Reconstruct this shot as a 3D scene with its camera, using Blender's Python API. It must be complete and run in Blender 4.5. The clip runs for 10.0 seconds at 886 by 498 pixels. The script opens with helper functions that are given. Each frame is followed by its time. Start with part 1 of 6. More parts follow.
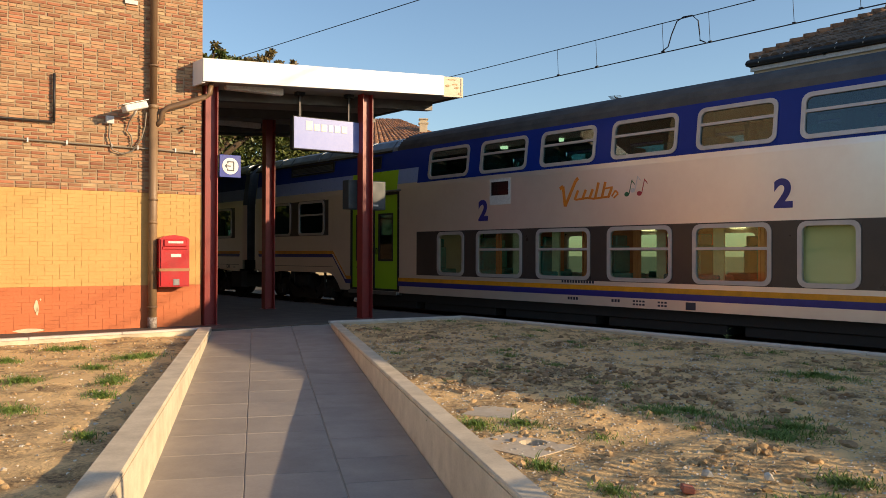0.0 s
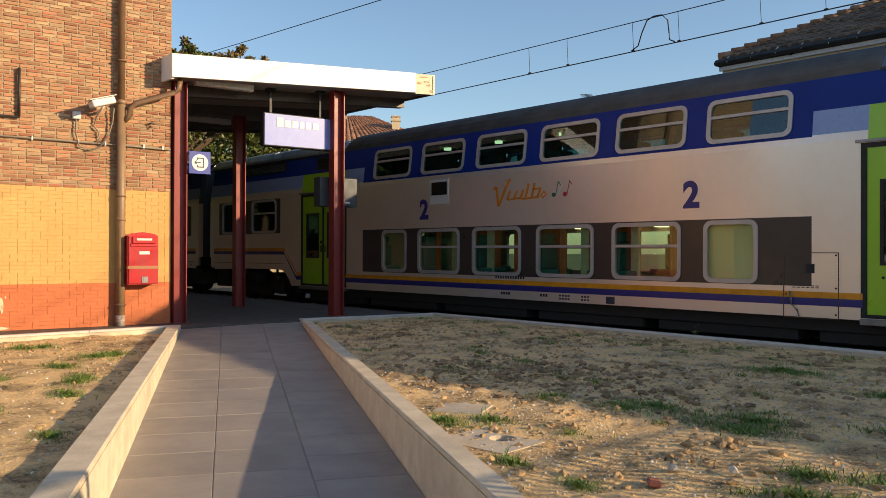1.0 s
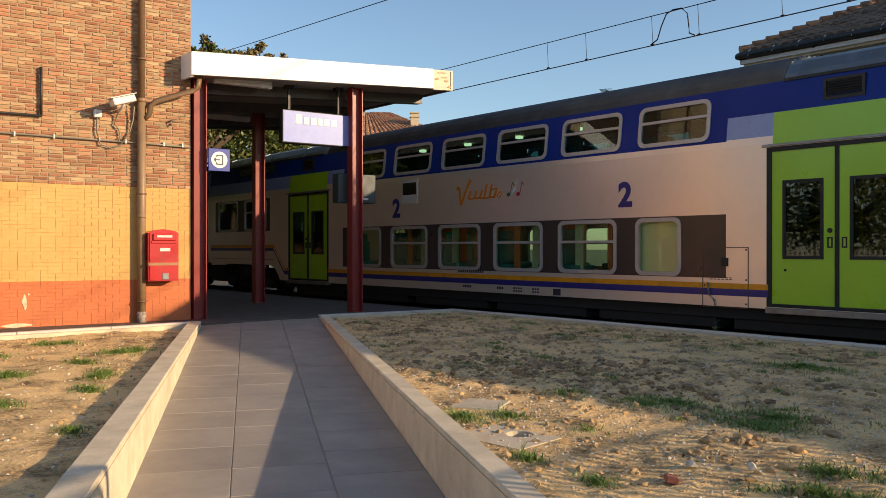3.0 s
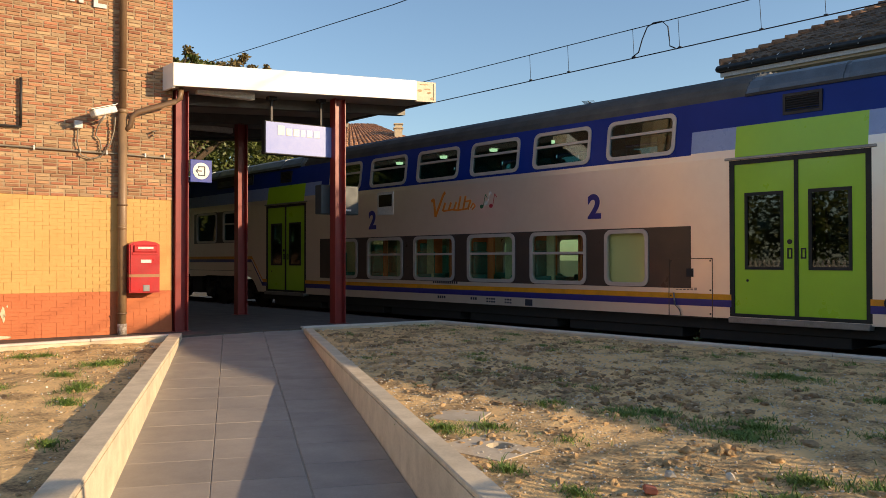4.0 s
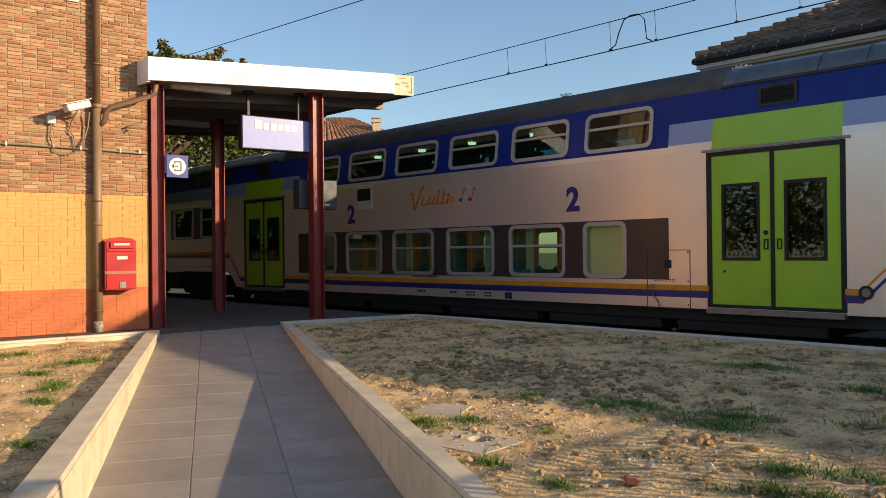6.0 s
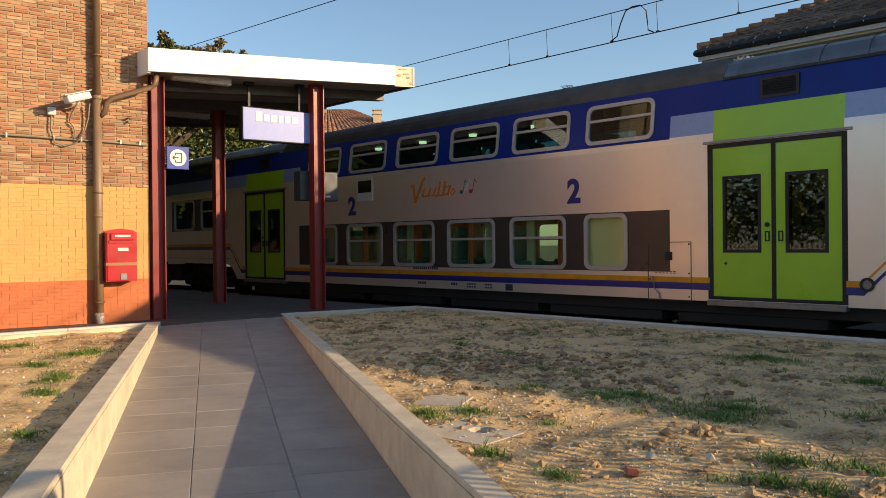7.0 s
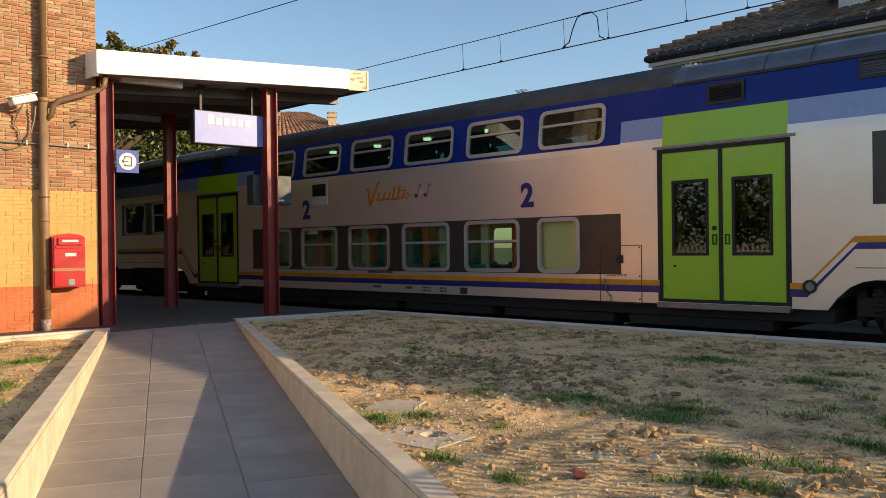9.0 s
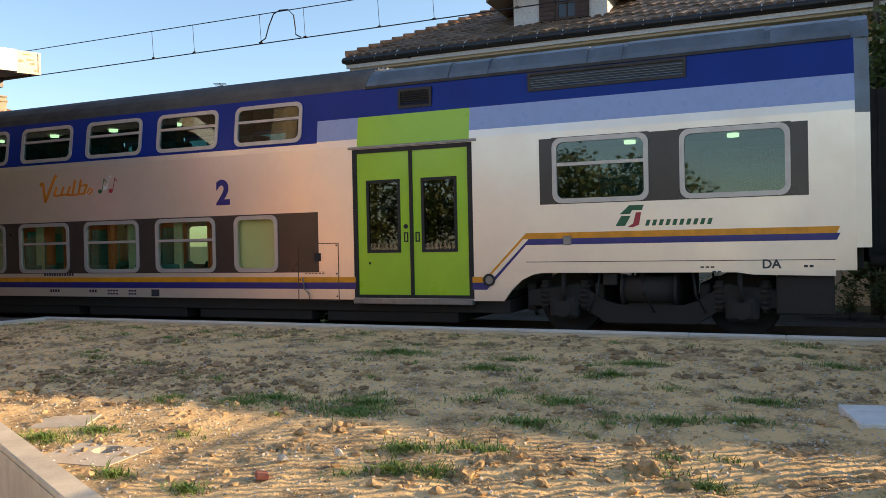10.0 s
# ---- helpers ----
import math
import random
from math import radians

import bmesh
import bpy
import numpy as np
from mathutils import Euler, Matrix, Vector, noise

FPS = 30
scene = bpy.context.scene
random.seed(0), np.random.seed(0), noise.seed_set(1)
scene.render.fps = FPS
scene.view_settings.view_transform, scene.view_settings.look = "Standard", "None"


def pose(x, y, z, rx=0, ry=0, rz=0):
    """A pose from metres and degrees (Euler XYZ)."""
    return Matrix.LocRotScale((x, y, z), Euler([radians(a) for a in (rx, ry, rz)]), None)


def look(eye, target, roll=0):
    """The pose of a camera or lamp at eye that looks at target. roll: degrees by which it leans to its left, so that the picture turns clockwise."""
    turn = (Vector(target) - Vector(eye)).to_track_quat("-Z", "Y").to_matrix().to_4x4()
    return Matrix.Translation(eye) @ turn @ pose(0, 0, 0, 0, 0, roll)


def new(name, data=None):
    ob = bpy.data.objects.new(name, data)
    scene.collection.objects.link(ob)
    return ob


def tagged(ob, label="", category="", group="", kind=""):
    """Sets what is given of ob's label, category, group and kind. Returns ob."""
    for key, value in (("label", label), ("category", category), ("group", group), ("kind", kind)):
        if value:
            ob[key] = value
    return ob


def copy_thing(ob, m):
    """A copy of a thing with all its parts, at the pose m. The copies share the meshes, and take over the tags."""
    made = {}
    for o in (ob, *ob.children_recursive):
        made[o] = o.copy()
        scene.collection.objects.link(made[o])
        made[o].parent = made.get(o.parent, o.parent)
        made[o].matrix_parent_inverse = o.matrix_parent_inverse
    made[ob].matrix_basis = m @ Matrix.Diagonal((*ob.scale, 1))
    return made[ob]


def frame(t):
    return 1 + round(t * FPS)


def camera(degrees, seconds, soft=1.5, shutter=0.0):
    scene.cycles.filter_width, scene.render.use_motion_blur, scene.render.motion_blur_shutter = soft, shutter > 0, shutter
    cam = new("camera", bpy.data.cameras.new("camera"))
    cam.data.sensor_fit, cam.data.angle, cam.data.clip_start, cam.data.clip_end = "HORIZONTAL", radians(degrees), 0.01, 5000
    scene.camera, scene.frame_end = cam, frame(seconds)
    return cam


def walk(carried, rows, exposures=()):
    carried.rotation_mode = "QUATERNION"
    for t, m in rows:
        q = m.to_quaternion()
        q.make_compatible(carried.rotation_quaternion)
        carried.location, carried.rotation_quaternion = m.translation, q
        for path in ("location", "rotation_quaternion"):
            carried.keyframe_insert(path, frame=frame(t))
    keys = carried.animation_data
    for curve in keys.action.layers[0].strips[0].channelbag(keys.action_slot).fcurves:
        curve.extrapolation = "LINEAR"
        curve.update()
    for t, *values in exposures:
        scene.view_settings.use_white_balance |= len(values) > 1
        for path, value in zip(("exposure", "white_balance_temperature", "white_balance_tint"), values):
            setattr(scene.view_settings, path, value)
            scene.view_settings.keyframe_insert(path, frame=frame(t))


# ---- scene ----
cam = camera(56.70, 10.0, 0.85)
PATH = [  # seconds, place, yaw, pitch, roll
    (0.0, -0.000, -0.000, 1.077, -40.000, 0.399, -0.200),
    (0.5, 0.009, -0.005, 1.071, -41.391, 0.024, -0.138),
    (1.0, 0.007, -0.018, 1.072, -41.903, 0.237, -0.192),
    (1.5, 0.015, -0.019, 1.073, -41.316, 0.395, -0.309),
    (2.0, 0.025, 0.002, 1.067, -40.333, -0.105, -0.077),
    (2.5, 0.022, -0.010, 1.068, -40.281, -0.225, -0.088),
    (4.0, 0.040, -0.050, 1.072, -41.623, 0.737, 0.054),
    (4.5, 0.037, -0.043, 1.071, -42.024, 0.911, -0.170),
    (5.0, 0.032, -0.040, 1.070, -42.687, 0.726, -0.075),
    (5.5, 0.039, -0.041, 1.075, -43.127, 0.517, 0.481),
    (7.0, 0.050, -0.034, 1.066, -43.017, -0.251, 0.536),
    (7.5, 0.047, -0.048, 1.073, -43.427, -0.214, 0.488),
    (8.0, 0.045, -0.058, 1.077, -43.537, -0.012, 0.840),
    (8.5, 0.044, -0.064, 1.083, -43.288, -0.127, 1.183),
    (9.0, 0.043, -0.085, 1.086, -46.063, -0.102, 0.717),
    (9.5, 0.077, -0.107, 1.086, -54.839, 0.030, 0.822),
    (10.0, 0.122, -0.182, 1.093, -66.387, -0.599, 1.197),
]
walk(cam, [(t, pose(x, y, z, 90 + p, r, w)) for t, x, y, z, w, p, r in PATH],
     [(0.0, 0.61, 7100, 11), (8.6, 0.61, 7100, 11), (9.3, 0.81, 7200, 12), (10.0, 1.22, 7300, 13)])

# ---- light ----
SUN = Vector((0.507, -0.861, 0.279)).normalized()
world = bpy.data.worlds.new("sky")
scene.world = world
world.use_nodes = True
wn = world.node_tree.nodes
sky = wn.new("ShaderNodeTexSky")
sky.sky_type, sky.sun_disc = "NISHITA", False
sky.sun_elevation, sky.sun_rotation = math.asin(SUN.z), math.atan2(SUN.x, SUN.y)
sky.air_density, sky.dust_density, sky.ozone_density = 1.0, 0.6, 3.0
world.node_tree.links.new(sky.outputs[0], wn["Background"].inputs[0])
wn["Background"].inputs[1].default_value = 0.135
sun = new("sun", bpy.data.lights.new("sun", "SUN"))
sun.data.energy, sun.data.angle, sun.data.color = 4.2, radians(0.5), (1.0, 0.77, 0.50)
sun.matrix_world = look(SUN * 60, (0, 0, 0))


# ---- materials ----
def mat(name, a, b=None, rough=0.6, metal=0.0, scale=6.0, fine=60.0, bump=0.15, depth=0.01, spread=0.0, coat=0.0, glow=0.0, coat_ior=1.5, stretch=(1, 1, 1), spec=0.5, lo=0.5, hi=0.95):
    """Colour a, worn to b by noise at two sizes, with relief; spread varies it from piece to piece."""
    m = bpy.data.materials.new(name)
    m.use_nodes = True
    t = m.node_tree
    n, l = t.nodes, t.links
    p = n["Principled BSDF"]
    b = b or tuple(c * 0.72 for c in a)
    tc, mp = n.new("ShaderNodeTexCoord"), n.new("ShaderNodeMapping")
    mp.inputs["Scale"].default_value = stretch
    info = n.new("ShaderNodeObjectInfo")
    shift = n.new("ShaderNodeVectorMath")
    shift.operation = "MULTIPLY_ADD"
    l.new(info.outputs["Random"], shift.inputs[0])
    shift.inputs[1].default_value = (37, 19, 53)
    l.new(tc.outputs["Object"], mp.inputs[0])
    l.new(mp.outputs[0], shift.inputs[2])
    big, small = n.new("ShaderNodeTexNoise"), n.new("ShaderNodeTexNoise")
    for tex, sc in ((big, scale), (small, fine)):
        tex.inputs["Scale"].default_value, tex.inputs["Detail"].default_value, tex.inputs["Roughness"].default_value = sc, 5, 0.62
        l.new(shift.outputs[0], tex.inputs["Vector"])
    add = n.new("ShaderNodeMath")
    add.operation = "MULTIPLY_ADD"
    l.new(small.outputs[0], add.inputs[0])
    add.inputs[1].default_value = 0.45
    l.new(big.outputs[0], add.inputs[2])
    ramp = n.new("ShaderNodeValToRGB")
    ramp.color_ramp.elements[0].position, ramp.color_ramp.elements[1].position = lo, hi
    ramp.color_ramp.elements[0].color, ramp.color_ramp.elements[1].color = (*a, 1), (*b, 1)
    l.new(add.outputs[0], ramp.inputs[0])
    colour = ramp.outputs[0]
    if spread:
        hsv, mr = n.new("ShaderNodeHueSaturation"), n.new("ShaderNodeMapRange")
        mr.inputs["To Min"].default_value, mr.inputs["To Max"].default_value = 1 - spread, 1 + spread
        geo, mix = n.new("ShaderNodeNewGeometry"), n.new("ShaderNodeMath")
        mix.operation = "ADD"
        l.new(info.outputs["Random"], mix.inputs[0]), l.new(geo.outputs["Random Per Island"], mix.inputs[1])
        wrap = n.new("ShaderNodeMath")
        wrap.operation = "FRACT"
        l.new(mix.outputs[0], wrap.inputs[0]), l.new(wrap.outputs[0], mr.inputs[0])
        l.new(mr.outputs[0], hsv.inputs["Value"])
        l.new(colour, hsv.inputs["Color"])
        colour = hsv.outputs[0]
    l.new(colour, p.inputs["Base Color"])
    p.inputs["Metallic"].default_value = metal
    p.inputs["Specular IOR Level"].default_value = spec
    rr = n.new("ShaderNodeMapRange")
    rr.inputs["From Min"].default_value, rr.inputs["From Max"].default_value = 0.3, 0.8
    rr.inputs["To Min"].default_value, rr.inputs["To Max"].default_value = max(rough - 0.08, 0.02), min(rough + 0.1, 1)
    l.new(big.outputs[0], rr.inputs[0])
    l.new(rr.outputs[0], p.inputs["Roughness"])
    p.inputs["Coat Weight"].default_value = coat
    p.inputs["Coat Roughness"].default_value = 0.13
    p.inputs["Coat IOR"].default_value = coat_ior
    if bump:
        bn = n.new("ShaderNodeBump")
        bn.inputs["Strength"].default_value, bn.inputs["Distance"].default_value = bump, depth
        l.new(add.outputs[0], bn.inputs["Height"])
        l.new(bn.outputs[0], p.inputs["Normal"])
    if glow:
        p.inputs["Emission Color"].default_value = (*a, 1)
        p.inputs["Emission Strength"].default_value = glow
    return m


def glass(name, tint, gloss_rough=0.02, ior=1.5):
    m = bpy.data.materials.new(name)
    m.use_nodes = True
    n, l = m.node_tree.nodes, m.node_tree.links
    n.remove(n["Principled BSDF"])
    tr, gl, mx = n.new("ShaderNodeBsdfTransparent"), n.new("ShaderNodeBsdfGlossy"), n.new("ShaderNodeMixShader")
    lw, fifth, fr = n.new("ShaderNodeLayerWeight"), n.new("ShaderNodeMath"), n.new("ShaderNodeMath")
    fifth.operation, fr.operation = "POWER", "MULTIPLY_ADD"
    f0 = ((ior - 1) / (ior + 1)) ** 2
    lw.inputs[0].default_value, fifth.inputs[1].default_value = 0.5, 5.0
    fr.inputs[1].default_value, fr.inputs[2].default_value = 1 - f0, f0
    l.new(lw.outputs["Facing"], fifth.inputs[0]), l.new(fifth.outputs[0], fr.inputs[0])
    tr.inputs[0].default_value = (*tint, 1)
    gl.inputs["Roughness"].default_value = gloss_rough
    l.new(fr.outputs[0], mx.inputs[0]), l.new(tr.outputs[0], mx.inputs[1]), l.new(gl.outputs[0], mx.inputs[2])
    l.new(mx.outputs[0], n["Material Output"].inputs[0])
    return m


BRICK = mat("brick", (0.32, 0.128, 0.066), (0.42, 0.245, 0.132), 0.9, scale=5, fine=45, bump=0.5, depth=0.006, spread=0.3)
BRICK_PALE = mat("pale_brick", (0.48, 0.325, 0.185), (0.35, 0.205, 0.11), 0.9, scale=5, fine=45, bump=0.5, depth=0.006, spread=0.22)
BRICK_DARK = mat("dark_brick", (0.29, 0.105, 0.058), (0.40, 0.17, 0.09), 0.9, scale=5, fine=45, bump=0.5, depth=0.006, spread=0.3)
MORTAR = mat("mortar", (0.42, 0.31, 0.20), (0.29, 0.205, 0.127), 0.95, scale=3, bump=0.4)
OCHRE = mat("ochre_paint", (0.61, 0.365, 0.123), (0.545, 0.32, 0.106), 0.75, scale=1.2, fine=30, bump=0.2, depth=0.004, spread=0.02)
TERRA = mat("terracotta_paint", (0.565, 0.160, 0.055), (0.49, 0.137, 0.05), 0.7, scale=1.5, fine=30, bump=0.2, depth=0.004)
CHIP = mat("bare_plaster", (0.75, 0.62, 0.42), None, 0.9)
WHITE = mat("white_fascia", (0.90, 0.90, 0.89), (0.84, 0.83, 0.80), 0.55, scale=2, bump=0.05)
PLASTER = mat("peeled_fascia", (0.72, 0.64, 0.50), (0.62, 0.53, 0.40), 0.8, scale=9)
RUSTY = mat("bare_rusty_patch", (0.38, 0.24, 0.13), (0.55, 0.42, 0.27), 0.9, scale=14)
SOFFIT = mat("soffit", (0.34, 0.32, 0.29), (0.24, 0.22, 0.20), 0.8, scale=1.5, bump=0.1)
POST = mat("red_steel", (0.27, 0.027, 0.023), (0.19, 0.022, 0.02), 0.42, scale=4, bump=0.06)
DARKPOST = mat("dark_beam", (0.10, 0.085, 0.075), None, 0.5)
PIPE = mat("brown_pipe", (0.20, 0.12, 0.065), (0.14, 0.08, 0.045), 0.5, scale=5, bump=0.06)
CABLE = mat("grey_conduit", (0.26, 0.22, 0.17), None, 0.6)
RED = mat("red_post_box", (0.52, 0.02, 0.025), (0.40, 0.018, 0.02), 0.35, scale=8, bump=0.05, coat=0.3)
BLACK = mat("black", (0.018, 0.018, 0.02), None, 0.6)
LABEL = mat("white_label", (0.75, 0.73, 0.70), None, 0.6, scale=20)
TAPE = mat("brown_tape", (0.42, 0.20, 0.09), None, 0.4)
SIGNBLUE = mat("blue_sign", (0.03, 0.055, 0.36), None, 0.35, bump=0.0)
SIGNFACE = mat("glare_pale_sign", (0.19, 0.25, 0.63), (0.27, 0.33, 0.67), 0.4, bump=0.0)
SIGNWHITE = mat("white_sign", (0.82, 0.82, 0.80), None, 0.4, bump=0.0)
CONCRETE = mat("concrete", (0.72, 0.61, 0.45), (0.50, 0.41, 0.29), 0.85, scale=4, fine=70, bump=0.25, depth=0.006)
COPING = mat("stone_coping", (0.66, 0.61, 0.55), (0.54, 0.49, 0.43), 0.75, scale=5, fine=90, bump=0.12, depth=0.004)
TILE = mat("grey_tile", (0.345, 0.30, 0.258), (0.26, 0.228, 0.198), 0.62, scale=2.5, fine=50, bump=0.08, depth=0.004, spread=0.06)
JOINT = mat("tile_joint", (0.50, 0.45, 0.38), (0.42, 0.37, 0.31), 0.9)
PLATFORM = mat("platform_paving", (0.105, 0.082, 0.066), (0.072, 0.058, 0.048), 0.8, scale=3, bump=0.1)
SOIL = mat("sandy_soil", (0.76, 0.505, 0.235), (0.155, 0.097, 0.045), 0.95, scale=2.6, fine=42, bump=1.0, depth=0.028, lo=0.68, hi=0.92)
YARD = mat("bounce_yard", (0.52, 0.40, 0.26), (0.34, 0.26, 0.15), 0.95, scale=0.8, fine=9, bump=0.5, depth=0.03)
DARKCLOD = mat("dark_soil_clod", (0.42, 0.275, 0.15), (0.20, 0.13, 0.07), 0.95, scale=14, fine=90, bump=0.8, depth=0.02, spread=0.25)
CLOD = mat("soil_clod", (0.62, 0.415, 0.21), (0.30, 0.19, 0.09), 0.95, scale=14, fine=90, bump=0.8, depth=0.02, spread=0.15)
PEBBLE = mat("pebble", (0.66, 0.60, 0.50), (0.44, 0.38, 0.30), 0.85, scale=20, spread=0.25)
GRASS = mat("grass", (0.085, 0.18, 0.024), (0.20, 0.25, 0.05), 0.7, scale=9, fine=60, bump=0, spread=0.3)
BALLAST = mat("ballast", (0.10, 0.088, 0.075), (0.06, 0.053, 0.047), 0.95, scale=9, fine=40, bump=1.0, depth=0.05)
RAIL = mat("rail_steel", (0.16, 0.10, 0.07), None, 0.5, metal=0.6)
FIELD = mat("far_ground", (0.13, 0.125, 0.06), (0.07, 0.08, 0.035), 0.95, scale=0.4, bump=0.3)
# train
BEIGE = mat("warm_white_coachwork", (0.90, 0.79, 0.68), (0.84, 0.72, 0.61), 0.36, metal=0.58, scale=0.9, fine=7, bump=0.0, coat=0.12, coat_ior=1.5, lo=0.55, hi=1.1)
BLUE = mat("blue_coachwork", (0.0, 0.028, 0.26), (0.0, 0.022, 0.21), 0.42, scale=1.5, bump=0.02, coat=0.04, spec=0.25)
PALEBLUE = mat("pale_blue_coachwork", (0.28, 0.38, 0.66), (0.24, 0.33, 0.58), 0.32, bump=0.02, coat=0.4)
GREEN = mat("lime_green_coachwork", (0.35, 0.64, 0.02), (0.31, 0.58, 0.02), 0.34, scale=2, bump=0.02, coat=0.4)
BAND = mat("dark_window_band", (0.060, 0.046, 0.041), (0.045, 0.034, 0.030), 0.34, scale=2, bump=0.01, coat=0.15, spec=0.45)
ROOF = mat("coach_roof", (0.10, 0.118, 0.135), (0.06, 0.07, 0.082), 0.55, metal=0.2, scale=2.5, bump=0.15)
ROOFPLATE = mat("roof_plate", (0.20, 0.23, 0.26), (0.12, 0.135, 0.15), 0.38, metal=0.5, scale=2, bump=0.05)
FRAME = mat("window_frame_metal", (0.56, 0.52, 0.49), (0.48, 0.44, 0.41), 0.4, metal=0.3, bump=0.03)
RUBBER = mat("black_rubber", (0.02, 0.02, 0.02), None, 0.7)
UNDER = mat("underframe", (0.022, 0.019, 0.017), (0.04, 0.033, 0.028), 0.85, scale=6, bump=0.3)
STEEL = mat("worn_steel", (0.32, 0.32, 0.33), (0.22, 0.21, 0.2), 0.4, metal=0.7)
ORANGE = mat("orange_stripe", (0.93, 0.36, 0.015), None, 0.35, bump=0.0)
STRIPE = mat("blue_stripe", (0.03, 0.03, 0.22), None, 0.35, bump=0.0)
LINER = mat("coach_lining", (0.42, 0.44, 0.37), (0.36, 0.38, 0.31), 0.6, bump=0.0)
FLOORMAT = mat("coach_floor", (0.10, 0.10, 0.11), None, 0.7)
SEAT = mat("teal_seat", (0.03, 0.26, 0.25), (0.03, 0.16, 0.17), 0.75, scale=20)
CURTAIN = mat("rust_red_partition", (0.74, 0.22, 0.08), None, 0.7)
LAMP = mat("lamp_glow", (1.0, 0.85, 0.50), None, 0.5, bump=0, glow=2.0)
PANE = glass("coach_glass", (0.36, 0.55, 0.55), 0.02, 1.85)
LOWPANE = glass("lower_deck_glass", (0.80, 0.88, 0.80), 0.02, 1.6)
CLEARPANE = glass("clear_coach_glass", (0.93, 0.95, 0.88), 0.02, 1.4)
DOORPANE = glass("door_glass", (0.36, 0.42, 0.40), 0.02, 1.8)
PARTITION = mat("pale_green_panel", (0.62, 0.68, 0.48), None, 0.5, bump=0.0)
REFLECTION = mat("pale_reflection", (0.74, 0.72, 0.40), (0.70, 0.68, 0.37), 0.6, scale=2, bump=0.0)
ORANGE_SCRIPT = mat("orange_script", (0.85, 0.26, 0.02), None, 0.4, bump=0.0)
SCREEN = mat("dark_display", (0.012, 0.012, 0.014), None, 0.2, coat=0.5)
LOGOGREEN = mat("logo_green", (0.02, 0.14, 0.06), None, 0.4, bump=0)
LOGORED = mat("logo_red", (0.48, 0.03, 0.05), None, 0.4, bump=0)
INK = mat("dark_lettering", (0.05, 0.05, 0.07), None, 0.5, bump=0)
# distance
STUCCO = mat("cream_stucco", (0.62, 0.52, 0.36), (0.55, 0.45, 0.31), 0.9, scale=1.2, bump=0.1)
ROOFTILE = mat("roof_tile", (0.46, 0.23, 0.12), (0.26, 0.14, 0.085), 0.85, scale=6, bump=0.3, spread=0.3)
DARKTILE = mat("weathered_roof_tile", (0.12, 0.09, 0.068), (0.21, 0.135, 0.09), 0.85, scale=4, bump=0.3, spread=0.3)
GUTTER = mat("gutter_metal", (0.035, 0.033, 0.034), None, 0.5, metal=0.3)
SHUTTER = mat("brown_shutter", (0.07, 0.035, 0.025), None, 0.6)
GLASS_DARK = mat("house_glass", (0.03, 0.035, 0.04), None, 0.08, bump=0)
LEAF = mat("leaf", (0.05, 0.085, 0.018), (0.13, 0.14, 0.03), 0.55, scale=1.0, fine=8, bump=0)
LEAF_DRY = mat("bronze_leaf", (0.11, 0.095, 0.03), (0.20, 0.14, 0.055), 0.6, scale=1.0, fine=8, bump=0)
BARK = mat("bark", (0.10, 0.07, 0.045), None, 0.95, scale=12, bump=0.8)
WIRE = mat("overhead_wire", (0.02, 0.022, 0.03), None, 0.6, metal=0.3)


# ---- mesh helpers ----
def box(bm, x0, x1, y0, y1, z0, z1, m=0, bevel=0.0):
    vs = [bm.verts.new((x, y, z)) for x in (x0, x1) for y in (y0, y1) for z in (z0, z1)]
    fs = [bm.faces.new([vs[i] for i in q]) for q in ((0, 1, 3, 2), (4, 6, 7, 5), (0, 4, 5, 1), (2, 3, 7, 6), (0, 2, 6, 4), (1, 5, 7, 3))]
    for f in fs:
        f.material_index = m
    if bevel:
        out = bmesh.ops.bevel(bm, geom=list({e for f in fs for e in f.edges}), offset=bevel, segments=1, affect="EDGES", material=-1)
    return fs


def tube(bm, pts, r, seg=8, m=0, r1=None):
    """A round bar along a line of points."""
    pts = [Vector(p) for p in pts]
    rings = []
    for i, p in enumerate(pts):
        d = (pts[min(i + 1, len(pts) - 1)] - pts[max(i - 1, 0)]).normalized()
        u = d.cross(Vector((0, 0, 1)) if abs(d.z) < 0.9 else Vector((0, 1, 0))).normalized()
        w = d.cross(u)
        rr = r if r1 is None else r + (r1 - r) * i / (len(pts) - 1)
        rings.append([bm.verts.new(p + rr * (math.cos(a) * u + math.sin(a) * w)) for a in [2 * math.pi * k / seg for k in range(seg)]])
    for a, b in zip(rings, rings[1:]):
        for k in range(seg):
            f = bm.faces.new((a[k], a[(k + 1) % seg], b[(k + 1) % seg], b[k]))
            f.smooth, f.material_index = True, m
    for ring, rev in ((rings[0], False), (rings[-1], True)):
        f = bm.faces.new(ring[::-1] if rev else ring)
        f.material_index = m


def slab(bm, poly, z0, z1, m=0):
    """A flat polygon (x, y) raised from z0 to z1."""
    lo, hi = [bm.verts.new((x, y, z0)) for x, y in poly], [bm.verts.new((x, y, z1)) for x, y in poly]
    fs = [bm.faces.new(lo[::-1]), bm.faces.new(hi)]
    k = len(poly)
    fs += [bm.faces.new((lo[i], lo[(i + 1) % k], hi[(i + 1) % k], hi[i])) for i in range(k)]
    for f in fs:
        f.material_index = m
    return fs


def plate(bm, poly, x0, x1, m=0):
    """A flat polygon of (y, z), thick from x0 to x1."""
    fs = slab(bm, poly, 0, 1, m)
    for v in {v for f in fs for v in f.verts}:
        y, z, k = v.co
        v.co = (x0 + (x1 - x0) * k, y, z)


